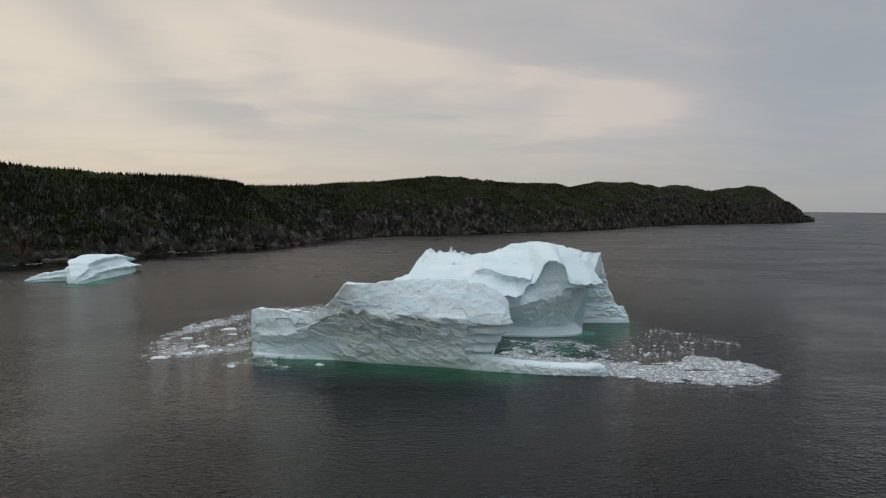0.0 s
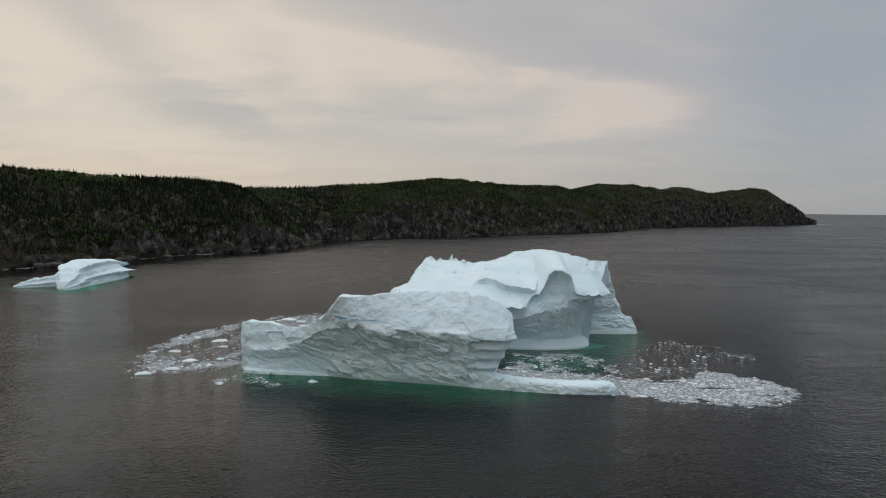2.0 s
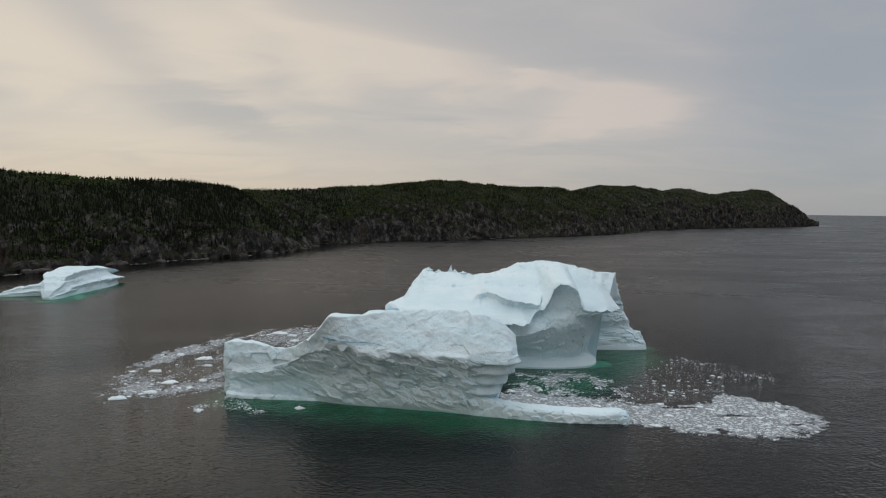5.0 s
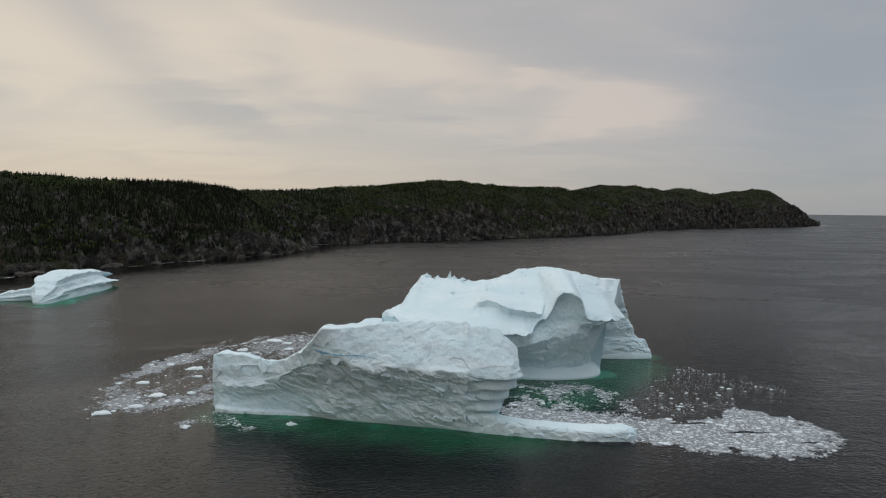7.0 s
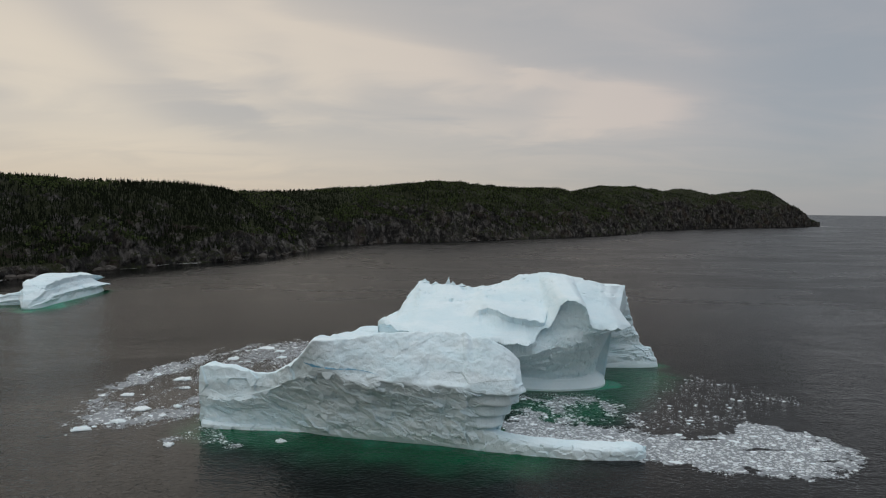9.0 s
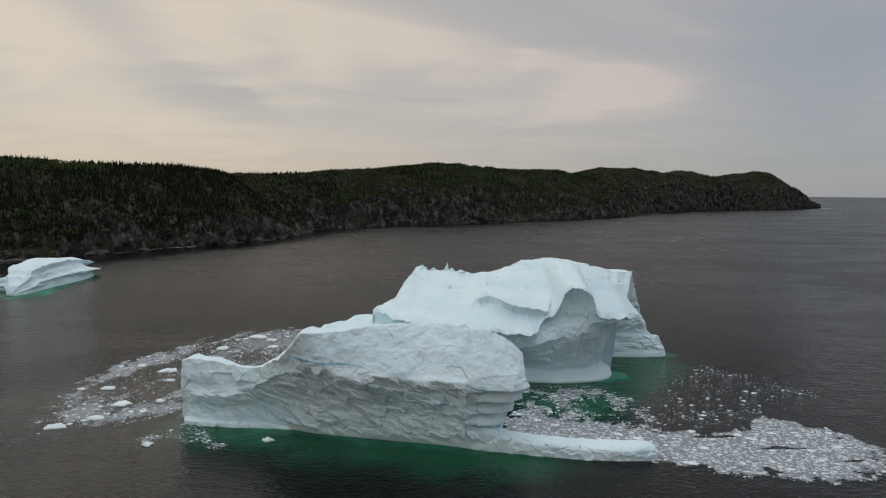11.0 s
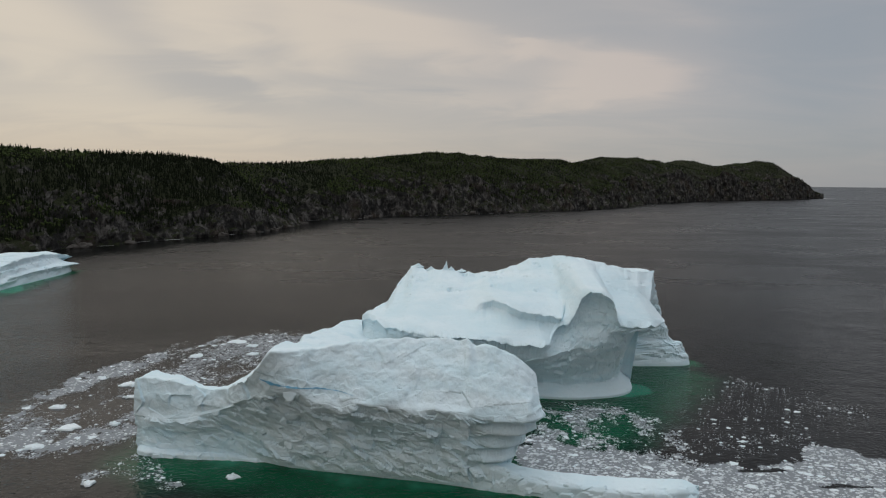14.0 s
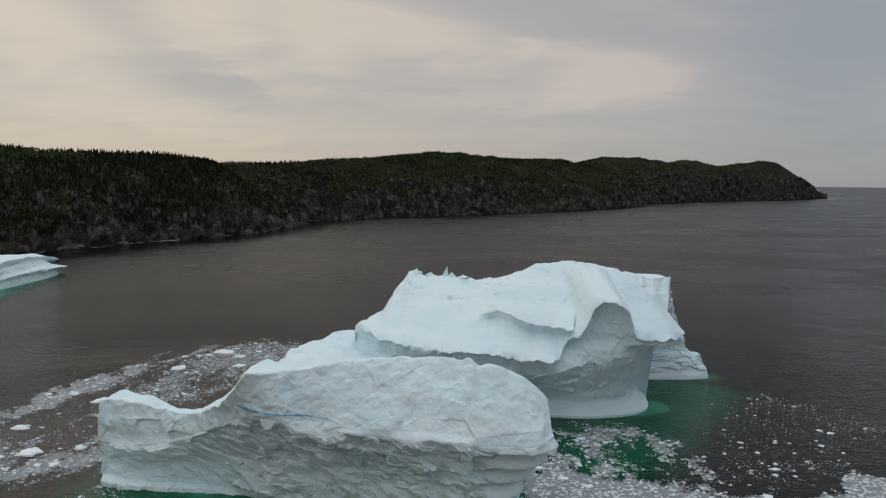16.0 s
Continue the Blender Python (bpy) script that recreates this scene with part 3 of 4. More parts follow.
def back_wall():
    cx = curve((157, -19.5), (165, -21.5), (175, -22.6), (185, -22.8), (195, -22.3), (205, -19.4), (212, -14.0))
    cz = curve((157, 18.0), (165, 17.2), (175, 16.1), (185, 15.0), (195, 13.7), (203, 12.9), (207, 12.7), (212, 12.0))
    y = np.linspace(163.5, 212, 120)
    x, z = cx(y), cz(y) + 0.35 * rough(xyz(0, y, 0), 0.35, 91, 3)
    corners = [xyz(x - 8, y, -3), xyz(x - 6.5, y, 0), xyz(x - 3.0, y, z * 0.55), xyz(x, y, z), xyz(x + 6.0, y, z - 1.0), xyz(x + 13, y, z - 3.5), xyz(x + 14, y, -3)]
    g = soften(spread(corners, (3, 10, 12, 14, 14, 6)), 2)
    out = grid_normals(g)
    p = g.reshape(-1, 3)
    g = g + out * (0.35 * rough(p, 0.25, 93, 3) + 0.15 * facets(p, (4, 4, 3), 95)).reshape(g.shape[:2])[:, :, None]
    return loft("connecting_wall", g, SNOW_ICE, iceberg)


def ice_ledge(name, xs, front, back, top, seed):
    x = np.linspace(*xs, int((xs[1] - xs[0]) * 4))
    f, b, z = front(x), back(x), top(x)
    z = z + 0.12 * rough(xyz(x, 0, 3), 0.5, seed, 3)
    corners = [xyz(x, f + 0.6, -2.0), xyz(x, f, -0.1), xyz(x, f + 0.15, z * 0.8), xyz(x, f + 0.7, z), xyz(x, b - 0.8, z + 0.15), xyz(x, b, 0.0), xyz(x, b - 0.5, -2.0)]
    g = soften(spread(corners, (2, 8, 4, 12, 5, 2)), 1)
    out = grid_normals(g)
    p = g.reshape(-1, 3)
    h = (0.28 * facets(p, (1.8, 1.2, 1.2), seed + 1) * (np.abs(g[:, :, 1] - f[:, None]) < 1.2).ravel() + 0.08 * rough(p, 0.8, seed + 4, 3))
    g = g + out * h.reshape(g.shape[:2])[:, :, None]
    return loft(name, g, SNOW_ICE, iceberg)


front_ridge()
rear_block()
buttress()
back_wall()
ice_ledge("ice_ledge", (5.0, 39.6), curve((5, 155.9), (8, 154.5), (12.7, 153.2), (20.7, 151.4), (30.5, 149.9), (37, 150.0), (39.0, 151.0), (39.6, 152.2)),
          curve((5, 163.0), (8, 161.0), (12, 158.6), (15, 157.2), (25, 155.6), (38, 154.2), (39.6, 153.0)),
          curve((5, 7.0), (8, 5.2), (10, 4.1), (12, 3.3), (15, 2.6), (20, 2.2), (30, 2.0), (37, 2.1), (39.6, 1.5)), 101)
ice_ledge("ice_foot", (-46.6, -25.0), curve((-46.6, 166.6), (-45.8, 165.2), (-38, 163.9), (-30, 163.3), (-25, 162.9)),
          curve((-46.6, 168.0), (-38, 167.5), (-25, 165.5)), curve((-46.6, 0.8), (-38, 0.8), (-30, 0.6), (-25, 0.15)), 111)


def pinnacle(at, height, width, seed):
    rng = random.Random(seed)
    z = np.linspace(-0.5, 1, 12)
    a = np.linspace(0, 2 * math.pi, 9, endpoint=False)
    r = width * (1.0 - 0.93 * np.clip(z, 0, 1) ** 0.6) * np.array([rng.uniform(0.85, 1.15) for _ in z])
    lean = rng.uniform(-0.25, 0.25)
    ray = np.array([rng.uniform(0.6, 1.4) for _ in a])
    g = np.stack([at[0] + lean * z[:, None] ** 2 + r[:, None] * (ray * np.cos(a))[None], at[1] + 0.7 * r[:, None] * (ray * np.sin(a))[None],
                  at[2] + height * np.broadcast_to(z[:, None], (12, 9))], -1)
    return loft("pinnacle", g, SNOW_ICE, iceberg)


pinnacle((4.5, 217.3, 23.4), 1.9, 0.75, 1)
pinnacle((5.7, 217.2, 23.3), 0.75, 0.9, 2)
pinnacle((8.2, 217.2, 23.0), 0.5, 1.3, 5)
pinnacle((-2.4, 221.5, 23.4), 0.75, 1.5, 3)
pinnacle((1.0, 219.5, 23.0), 0.7, 1.2, 4)


# ---- the second iceberg ----
def hump(name, spine, width, height, parent, seed, terraces, beak=0.0):
    """A melted block along a spine (u from 0 to 1): near-vertical layered sides and a tilted top."""
    u = np.linspace(0, 1, 130)
    sx, sy = spine
    c = xyz(sx(u), sy(u), 0)
    t = np.gradient(c, axis=0)
    t /= np.linalg.norm(t, axis=1, keepdims=True)
    n = np.stack([-t[:, 1], t[:, 0], 0 * u], 1)
    w, z = width(u), height(u) + 0.45 * rough(xyz(u * 30, 0, seed), 0.5, seed, 4)
    up = np.array([0, 0, 1.0])

    def at(k, lift):
        return c + n * (w * k)[:, None] + up * np.asarray(lift, float).reshape(-1, 1)
    corners = [at(-1.0, -2 + 0 * u), at(-1.0, 0 * u), at(-0.93, z * 0.26), at(-1.03, z * 0.40), at(-0.82, z * 0.50), at(-0.66, z * 0.72), at(-0.64, z * 0.96), at(-0.3, z),
               at(0.3, z * 0.97), at(0.8, z * 0.92), at(0.72, z * 0.62), at(1.05, z * 0.45), at(0.9, z * 0.3), at(1.0, 0 * u), at(1.0, -2 + 0 * u)]
    g = soften(spread(corners, (2, 7, 4, 7, 7, 5, 8, 10, 8, 7, 7, 4, 7, 2)), 1)
    out = grid_normals(g)
    p = g.reshape(-1, 3)
    h = 0.5 * rough(p * np.array([1, 1, 2.0]), 0.16, seed, 4) + 0.25 * facets(p, (5, 5, 3), seed + 3)
    layer = (p[:, 2] * 0.27 + 0.35 * rough(p, 0.05, seed + 9, 2) + terraces) % 1.0
    h += 0.55 * (layer ** 2 - 0.4) * np.clip(1.2 - np.abs(out.reshape(-1, 3)[:, 2]), 0, 1)
    h *= np.clip((p[:, 2] + 0.3) / 1.5, 0.1, 1)
    g = g + out * h.reshape(g.shape[:2])[:, :, None]
    # prongs that jut from the far end
    k = g[:, :, 2] / np.maximum(z[:, None], 0.5)
    jut = np.exp(-((k - 0.42) / 0.12) ** 2) + 0.9 * np.exp(-((k - 0.95) / 0.12) ** 2) - 0.5 * np.exp(-((k - 0.68) / 0.10) ** 2)
    g[:, :, 0] += beak * jut * (np.clip((u - 0.72) / 0.28, 0, 1) ** 2)[:, None]
    return loft(name, g, SNOW_ICE, parent)


berg_two = thing("small_iceberg", "low white iceberg with layered sides near the rocky shore", "iceberg")
hump("main_block", (curve((0, -171.5), (0.04, -171.5), (0.19, -174.5), (0.4, -178.5), (0.71, -181), (1, -181)), curve((0, 303.5), (1, 369))),
     curve((0, 1.5), (0.04, 3.5), (0.19, 6.5), (0.4, 10.5), (0.71, 13.0), (0.9, 11.0), (1, 6.0)),
     curve((0, 1.0), (0.03, 4.0), (0.08, 5.6), (0.13, 7.0), (0.20, 9.3), (0.45, 10.4), (0.6, 10.6), (0.75, 10.1), (0.88, 9.1), (0.95, 7.4), (1, 6.4)), berg_two, 201, 2, 5.0)
hump("low_wing", (curve((0, -200.5), (0.5, -190), (1, -178)), curve((0, 313.5), (0.5, 318), (1, 324))),
     curve((0, 1.2), (0.2, 4.0), (1, 6.5)), curve((0, 0.5), (0.12, 1.8), (0.5, 4.2), (0.8, 5.8), (1, 6.6)), berg_two, 221, 2)

# ---- the coast ----
# three stretches of land: shore from the near end round the tip, and along it the height and the inland distance of the crest
SHORES = {
    "headland": ((-430, 90), (-345, 240), (-290, 330), (-257, 388), (-240, 411), (-231, 430), (-224, 458), (-210, 480), (-205, 507), (-174, 536), (-150, 580), (-136, 631), (-132, 680), (-146, 722), (-195, 765), (-270, 830)),
    "coast_hill": ((-330, 690), (-240, 715), (-165, 738), (-117, 761), (-88, 792), (-74, 825), (-18, 856), (20, 880), (61, 914), (106, 956), (156, 999), (209, 1046), (272, 1111), (345, 1200), (418, 1332), (408, 1372), (340, 1420), (240, 1480)),
    "cape": ((250, 1330), (340, 1365), (432, 1396), (486, 1446), (591, 1550), (712, 1668), (805, 1722), (920, 1794), (1068, 1908), (1190, 2020), (1256, 2086), (1268, 2130), (1220, 2200), (1120, 2290)),
}
INLAND = {"headland": curve((0, 95), (380, 110), (700, 125), (760, 105), (950, 85)), "coast_hill": curve((0, 90), (200, 130), (500, 165), (860, 180), (1000, 120), (1090, 70), (1250, 60)),
          "cape": curve((0, 120), (300, 190), (800, 210), (1050, 170), (1180, 80), (1400, 50))}
CREST = {
    "headland": curve((0, 68.0), (150, 66.3), (300, 64.6), (360, 69.8), (420, 65.2), (480, 65.1), (540, 64.5), (580, 66.2), (620, 66.0), (660, 64.7), (700, 67.0), (740, 63.6), (800, 45.0)),
    "coast_hill": curve((0, 40.0), (120, 62.0), (220, 64.3), (260, 64.7), (300, 66.8), (340, 72.1), (380, 74.3), (420, 78.1), (460, 81.0), (500, 83.4), (540, 85.4), (580, 89.2), (620, 84.2), (660, 83.4), (700, 83.2), (750, 80.2), (800, 85.0), (860, 85.5), (920, 87.5), (980, 66), (1040, 34), (1150, 33.3), (1250, 20.0)),
    "cape": curve((0, 45), (100, 62), (200, 86), (300, 96.1), (380, 106.2), (450, 105.1), (520, 100.8), (580, 98.8), (640, 91.9), (700, 108.0), (760, 97.1), (820, 88.2), (880, 93.1), (930, 76.8), (970, 100.9), (1010, 106), (1040, 105), (1060, 108), (1080, 113), (1110, 112), (1140, 82), (1200, 30), (1400, 20.0)),
}
CLIFF = {"headland": (0.25, 0.16), "coast_hill": (0.33, 0.20), "cape": (0.52, 0.20)}
ACROSS = np.concatenate([[-0.06, -0.02], np.linspace(0, 0.34, 56), np.linspace(0.36, 1.05, 46), np.linspace(1.1, 2.2, 10)])


def along_shore(kind):
    c = np.array(SHORES[kind], float)
    s = np.concatenate([[0], np.cumsum(np.linalg.norm(np.diff(c, axis=0), axis=1))])
    return s, curve(*zip(s, c[:, 0])), curve(*zip(s, c[:, 1]))


def shore_grid(kind, steps, seed):
    knots, fx, fy = along_shore(kind)
    s = np.linspace(0, knots[-1], steps)
    c = np.stack([fx(s), fy(s)], 1)
    turn = 90.0
    t = np.stack([np.interp(s + turn, s, c[:, 0]) - np.interp(s - turn, s, c[:, 0]), np.interp(s + turn, s, c[:, 1]) - np.interp(s - turn, s, c[:, 1])], 1)
    for _ in range(int(steps * 0.08) * 8):
        t[1:-1] = (t[:-2] + 2 * t[1:-1] + t[2:]) / 4
    t /= np.linalg.norm(t, axis=1, keepdims=True)
    n = np.stack([-t[:, 1], t[:, 0]], 1)
    v = ACROSS
    W, H = INLAND[kind](s), CREST[kind](s)
    jag = rough(xyz(c[:, 0], c[:, 1], 0), 0.03, seed, 5, 0.6) * 4.5
    d = v[None, :] * W[:, None] + jag[:, None] * np.exp(-np.clip(v, 0, 9) * 5.0)[None, :]
    xy = c[:, None, :] + n[:, None, :] * d[:, :, None]
    pr = np.stack([xy[:, :, 0], xy[:, :, 1], np.zeros(d.shape)], -1).reshape(-1, 3)
    vv = np.clip(v, -1, 9)[None, :]
    mean, vary = CLIFF[kind]
    cliffy = np.clip(mean + vary * rough(pr, 0.012, seed + 2, 3).reshape(d.shape), 0.12, 0.86)
    foot = 0.10 + 0.05 * rough(pr * np.array([1, 1, 0]), 0.02, seed + 4, 3).reshape(d.shape)
    wall = np.clip(vv / np.clip(foot, 0.05, 0.2), 0, 1) ** 0.85
    slope = np.sin(np.clip((vv - 0.08) / 0.92, 0, 1) * math.pi / 2) ** 1.1
    prof = cliffy * wall + (1 - cliffy) * slope
    prof = np.where(vv > 1, prof - 0.30 * (vv - 1), prof)
    z = H[:, None] * prof
    high = np.clip(H / 60, 0, 1)[:, None]
    bumpy = (rough(pr, 0.020, 311, 4) * 7.5).reshape(z.shape) * np.clip(vv / 0.15, 0, 1) * np.clip((1.05 - vv) / 0.3, 0.10, 1)
    gully = np.abs(rough(xyz(pr[:, 0], pr[:, 1], 0), 0.030, 315, 3)).reshape(z.shape)
    z = z + bumpy * high - np.clip(0.25 - gully, 0, 1) * 34 * np.exp(-((vv - 0.16) / 0.15) ** 2) * high
    z = np.where(vv < 0, -6.0 * (-vv / 0.05), np.maximum(z, 0.4 * (vv > 0.004)))
    g = np.stack([xy[:, :, 0], xy[:, :, 1], z], -1)
    # broken rock on the steep parts, in upright ribs
    ln = grid_normals(g)
    ln = ln * np.where(ln[:, :, 2:3] < 0, -1, 1)
    lp = g.reshape(-1, 3)
    steep = np.clip((0.86 - ln[:, :, 2]) / 0.3, 0, 1)
    far = np.clip(np.hypot(lp[:, 0], lp[:, 1]) / 700, 1, 2.4)
    crag = far * (chips(lp, (13, 13, 13), 331) * 4.0 + facets(lp, (7, 7, 8), 333) * 1.6) + facets(lp, (3, 3, 3.4), 335) * 0.9
    return g + ln * (crag.reshape(steep.shape) * steep * (g[:, :, 2] > 0.2))[:, :, None]


LANDS = {}
for kind, steps, label in (("headland", 620, "dark rocky headland with cliffs, ledges and a low spruce forest"), ("coast_hill", 640, "wooded coastal hill with grey cliffs behind a small bay"),
                           ("cape", 440, "distant dark cape with tall bare cliffs above the open sea")):
    land = shore_grid(kind, steps, 301)
    hill = thing(kind, label, "hill", "hills along the coast")
    LANDS[kind] = land
    tri = grid_faces(*land.shape[:2])
    up = grid_normals(land)[steps // 3, 80, 2]
    tri = tri[:, ::-1] if up < 0 else tri
    low = (tri % land.shape[1]).max(1) <= 40
    for name, pick in (("cliff", low), ("hillside", ~low)):
        used, back_to = np.unique(tri[pick], return_inverse=True)
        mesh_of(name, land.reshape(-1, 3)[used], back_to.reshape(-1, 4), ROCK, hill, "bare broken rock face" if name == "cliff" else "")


def conifer(sides, tiers, seed):
    """A unit spruce one metre tall: ragged tiers round a thin stem."""
    rng = np.random.RandomState(seed)
    v, f = [], []
    for k in range(tiers):
        lo, hi = 0.08 + 0.80 * k / tiers, min(1.0, 0.08 + 0.80 * k / tiers + 1.25 / tiers)
        r = 0.20 * (1 - k / (tiers + 0.3)) ** 0.85
        base = len(v)
        for i in range(sides):
            a = 2 * math.pi * (i + rng.rand() * 0.6) / sides
            q = r * rng.uniform(0.55, 1.25)
            v.append((q * math.cos(a), q * math.sin(a), lo + rng.uniform(-0.04, 0.03)))
        v.append((rng.uniform(-0.02, 0.02), rng.uniform(-0.02, 0.02), hi))
        for i in range(sides):
            f.append((base + i, base + (i + 1) % sides, base + sides))
    return np.array(v), np.array(f)


def crown(seed):
    """A unit broadleaf bush: a few ragged clumps."""
    rng = np.random.RandomState(seed)
    v, f = [], []
    for _ in range(5):
        c = np.array([rng.uniform(-0.25, 0.25), rng.uniform(-0.25, 0.25), rng.uniform(0.35, 0.8)])
        r = rng.uniform(0.16, 0.30)
        base = len(v)
        ring = [c + r * np.array([math.cos(i * 1.2566 + rng.rand()), math.sin(i * 1.2566 + rng.rand()), rng.uniform(-0.4, 0.4)]) for i in range(5)]
        v += [*ring, c + (0, 0, r), c - (0, 0, r * 1.2)]
        for i in range(5):
            f += [(base + i, base + (i + 1) % 5, base + 5), (base + (i + 1) % 5, base + i, base + 6)]
    return np.array(v), np.array(f)


def forest(name, shapes, places, sizes, widths, mat, label, category):
    rng = np.random.RandomState(len(places))
    V, F, n = [], [], 0
    kind = rng.randint(0, len(shapes), len(places))
    turn = rng.rand(len(places)) * 6.283
    for k, (v, f) in enumerate(shapes):
        pick = kind == k
        c, s = np.cos(turn[pick])[:, None], np.sin(turn[pick])[:, None]
        w = (sizes * widths)[pick][:, None]
        p = np.stack([places[pick][:, None, 0] + w * (v[None, :, 0] * c - v[None, :, 1] * s), places[pick][:, None, 1] + w * (v[None, :, 0] * s + v[None, :, 1] * c),
                      places[pick][:, None, 2] - 0.3 + sizes[pick][:, None] * v[None, :, 2]], -1)
        V.append(p.reshape(-1, 3))
        F.append((np.arange(pick.sum())[:, None, None] * len(v) + f[None] + n).reshape(-1, 3))
        n += p.shape[0] * p.shape[1]
    ob = mesh_of(name, np.concatenate(V), np.concatenate(F), mat)
    return tagged(ob, label, category, kind="stuff")


def grow(count, lo, hi, seed, steepest):
    """Random places on the land between two inland distances, kept where the ground is not too steep."""
    rng = np.random.RandomState(seed)
    corners, weights = [], []
    for land in LANDS.values():
        a, b, c, d = land[:-1, :-1], land[1:, :-1], land[:-1, 1:], land[1:, 1:]
        cell = np.linalg.norm(np.cross(b - a, c - a), axis=2)
        up = np.abs(grid_normals(land)[:-1, :-1, 2])
        sparse = 0.22 * rough(a.reshape(-1, 3), 0.014, 407, 3).reshape(up.shape) + 0.12 * np.clip((a[:, :, 1] - 700) / 160, 0, 1)
        cell = cell * (ACROSS[None, :-1] >= lo) * (ACROSS[None, :-1] < hi) * (up > steepest + sparse) * (a[:, :, 2] > 7)
        far = np.clip(700.0 / np.maximum(np.linalg.norm(a[:, :, :2] - np.array([0, 60.0]), axis=2), 350), 0.22, 2.0)
        weights.append((cell * far).ravel())
        corners.append(np.stack([a, b, c, d], 2).reshape(-1, 4, 3))
    weight, corners = np.concatenate(weights), np.concatenate(corners)
    q = corners[rng.choice(len(weight), count, p=weight / weight.sum())]
    s, t = rng.rand(count, 1), rng.rand(count, 1)
    return q[:, 0] * (1 - s) * (1 - t) + q[:, 1] * s * (1 - t) + q[:, 2] * (1 - s) * t + q[:, 3] * s * t, rng


spots, rng = grow(90000, 0.06, 1.35, 5, 0.52)
keep = rough(spots, 0.03, 401, 3) + rng.rand(len(spots)) * 1.0 > 0.0
spots = spots[keep]
size = 1.8 + 3.2 * rng.rand(len(spots)) ** 1.6 + 0.7 * rough(spots, 0.02, 403, 2)
forest("spruce_forest", [conifer(6, 4, k) for k in range(5)], spots, size, 0.7 + 0.5 * rng.rand(len(spots)), SPRUCE, "dark green spruce forest on the coastal hill", "trees")
spots, rng = grow(36000, 0.08, 1.2, 6, 0.56)
keep = rough(spots, 0.014, 405, 3) + 0.4 * rng.rand(len(spots)) + 0.3 * np.clip((spots[:, 1] - 700) / 60, -1.8, 1) - 0.2 * np.clip((spots[:, 1] - 1100) / 300, 0, 1) > 0.16
spots = spots[keep]
forest("birch_scrub", [crown(k) for k in range(5)], spots, 1.6 + 1.6 * rng.rand(len(spots)), 0.8 + 0.4 * rng.rand(len(spots)), BIRCH, "lighter green young birch scrub among the spruces", "bushes")


# ---- single trees on the near ridge, and rocks along the shore ----
BARK, nt, bsdf = material("spruce_bark")
nt.links.new(mix(nt, noisy(nt, place_of(nt), 3.0), (0.030, 0.024, 0.019), (0.070, 0.058, 0.046)), bsdf.inputs["Base Color"])
bsdf.inputs["Roughness"].default_value = 0.9
kinds = []
for k in range(4):
    tree = thing("spruce_tree", "slender dark green spruce on the hill's crest", "tree", "spruces along the crest")
    v, f = conifer(7, 7, 40 + k)
    v = v * np.array([0.62, 0.62, 1.0])
    mesh_of("crown", v, f, SPRUCE, tree)
    a = np.arange(5) * 2 * math.pi / 5
    ring = lambda rad, z: np.stack([rad * np.cos(a), rad * np.sin(a), np.full(5, z)], 1)
    mesh_of("trunk", np.concatenate([ring(0.022, -0.08), ring(0.014, 0.4), ring(0.004, 0.93)]), grid_faces(3, 5, True), BARK, tree)
    kinds.append(tree)
rng = np.random.RandomState(31)
crest_col = int(np.argmin(np.abs(ACROSS - 0.96)))
near_rows = [(land, i) for land in (LANDS["headland"], LANDS["coast_hill"]) for i in range(land.shape[0]) if 370 < land[i, 2, 1] < 960 and land[i, 2, 0] > -262]
for n in range(170):
    land, i = near_rows[rng.randint(len(near_rows))]
    j = crest_col + rng.randint(-4, 5)
    tall = 3.0 + 2.8 * rng.rand()
    tree = kinds[n] if n < 4 else copy_thing(kinds[n % 4], Matrix.Identity(4))
    tree.matrix_basis = Matrix.LocRotScale(Vector(land[i, j]) + Vector((0, 0, -0.1)), Euler((0, 0, rng.rand() * 6.28)), (tall * 0.9, tall * 0.9, tall))

for n in range(44):
    land, i = near_rows[rng.randint(len(near_rows))]
    size = 1.3 + 3.8 * rng.rand() ** 2
    u = np.linspace(0.0, math.pi, 10)
    a = np.linspace(0, 2 * math.pi, 14, endpoint=False)
    ball = np.stack([np.sin(u)[:, None] * np.cos(a)[None] * 1.3, np.sin(u)[:, None] * np.sin(a)[None], np.broadcast_to(np.cos(u)[:, None] * 0.62, (10, 14))], -1)
    q = ball.reshape(-1, 3) + rng.rand(3) * 90
    ball = ball * (1 + 0.45 * facets(q, (0.9, 0.9, 0.7), 900)).reshape(10, 14, 1)
    ob = mesh_of("shore_rock", ball.reshape(-1, 3) * size, grid_faces(10, 14, True)[:, ::-1], WASHED)
    ob.location = Vector(land[i, 2 + rng.randint(0, 4)]) + Vector((rng.uniform(-1, 3), rng.uniform(-3, 1), 0))
    ob.location.z = 0.15 * size
    ob.rotation_euler = (0, 0, rng.rand() * 6.28)
    tagged(ob, "dark angular rock at the foot of the sea cliff", "rock", "rocks along the shore")

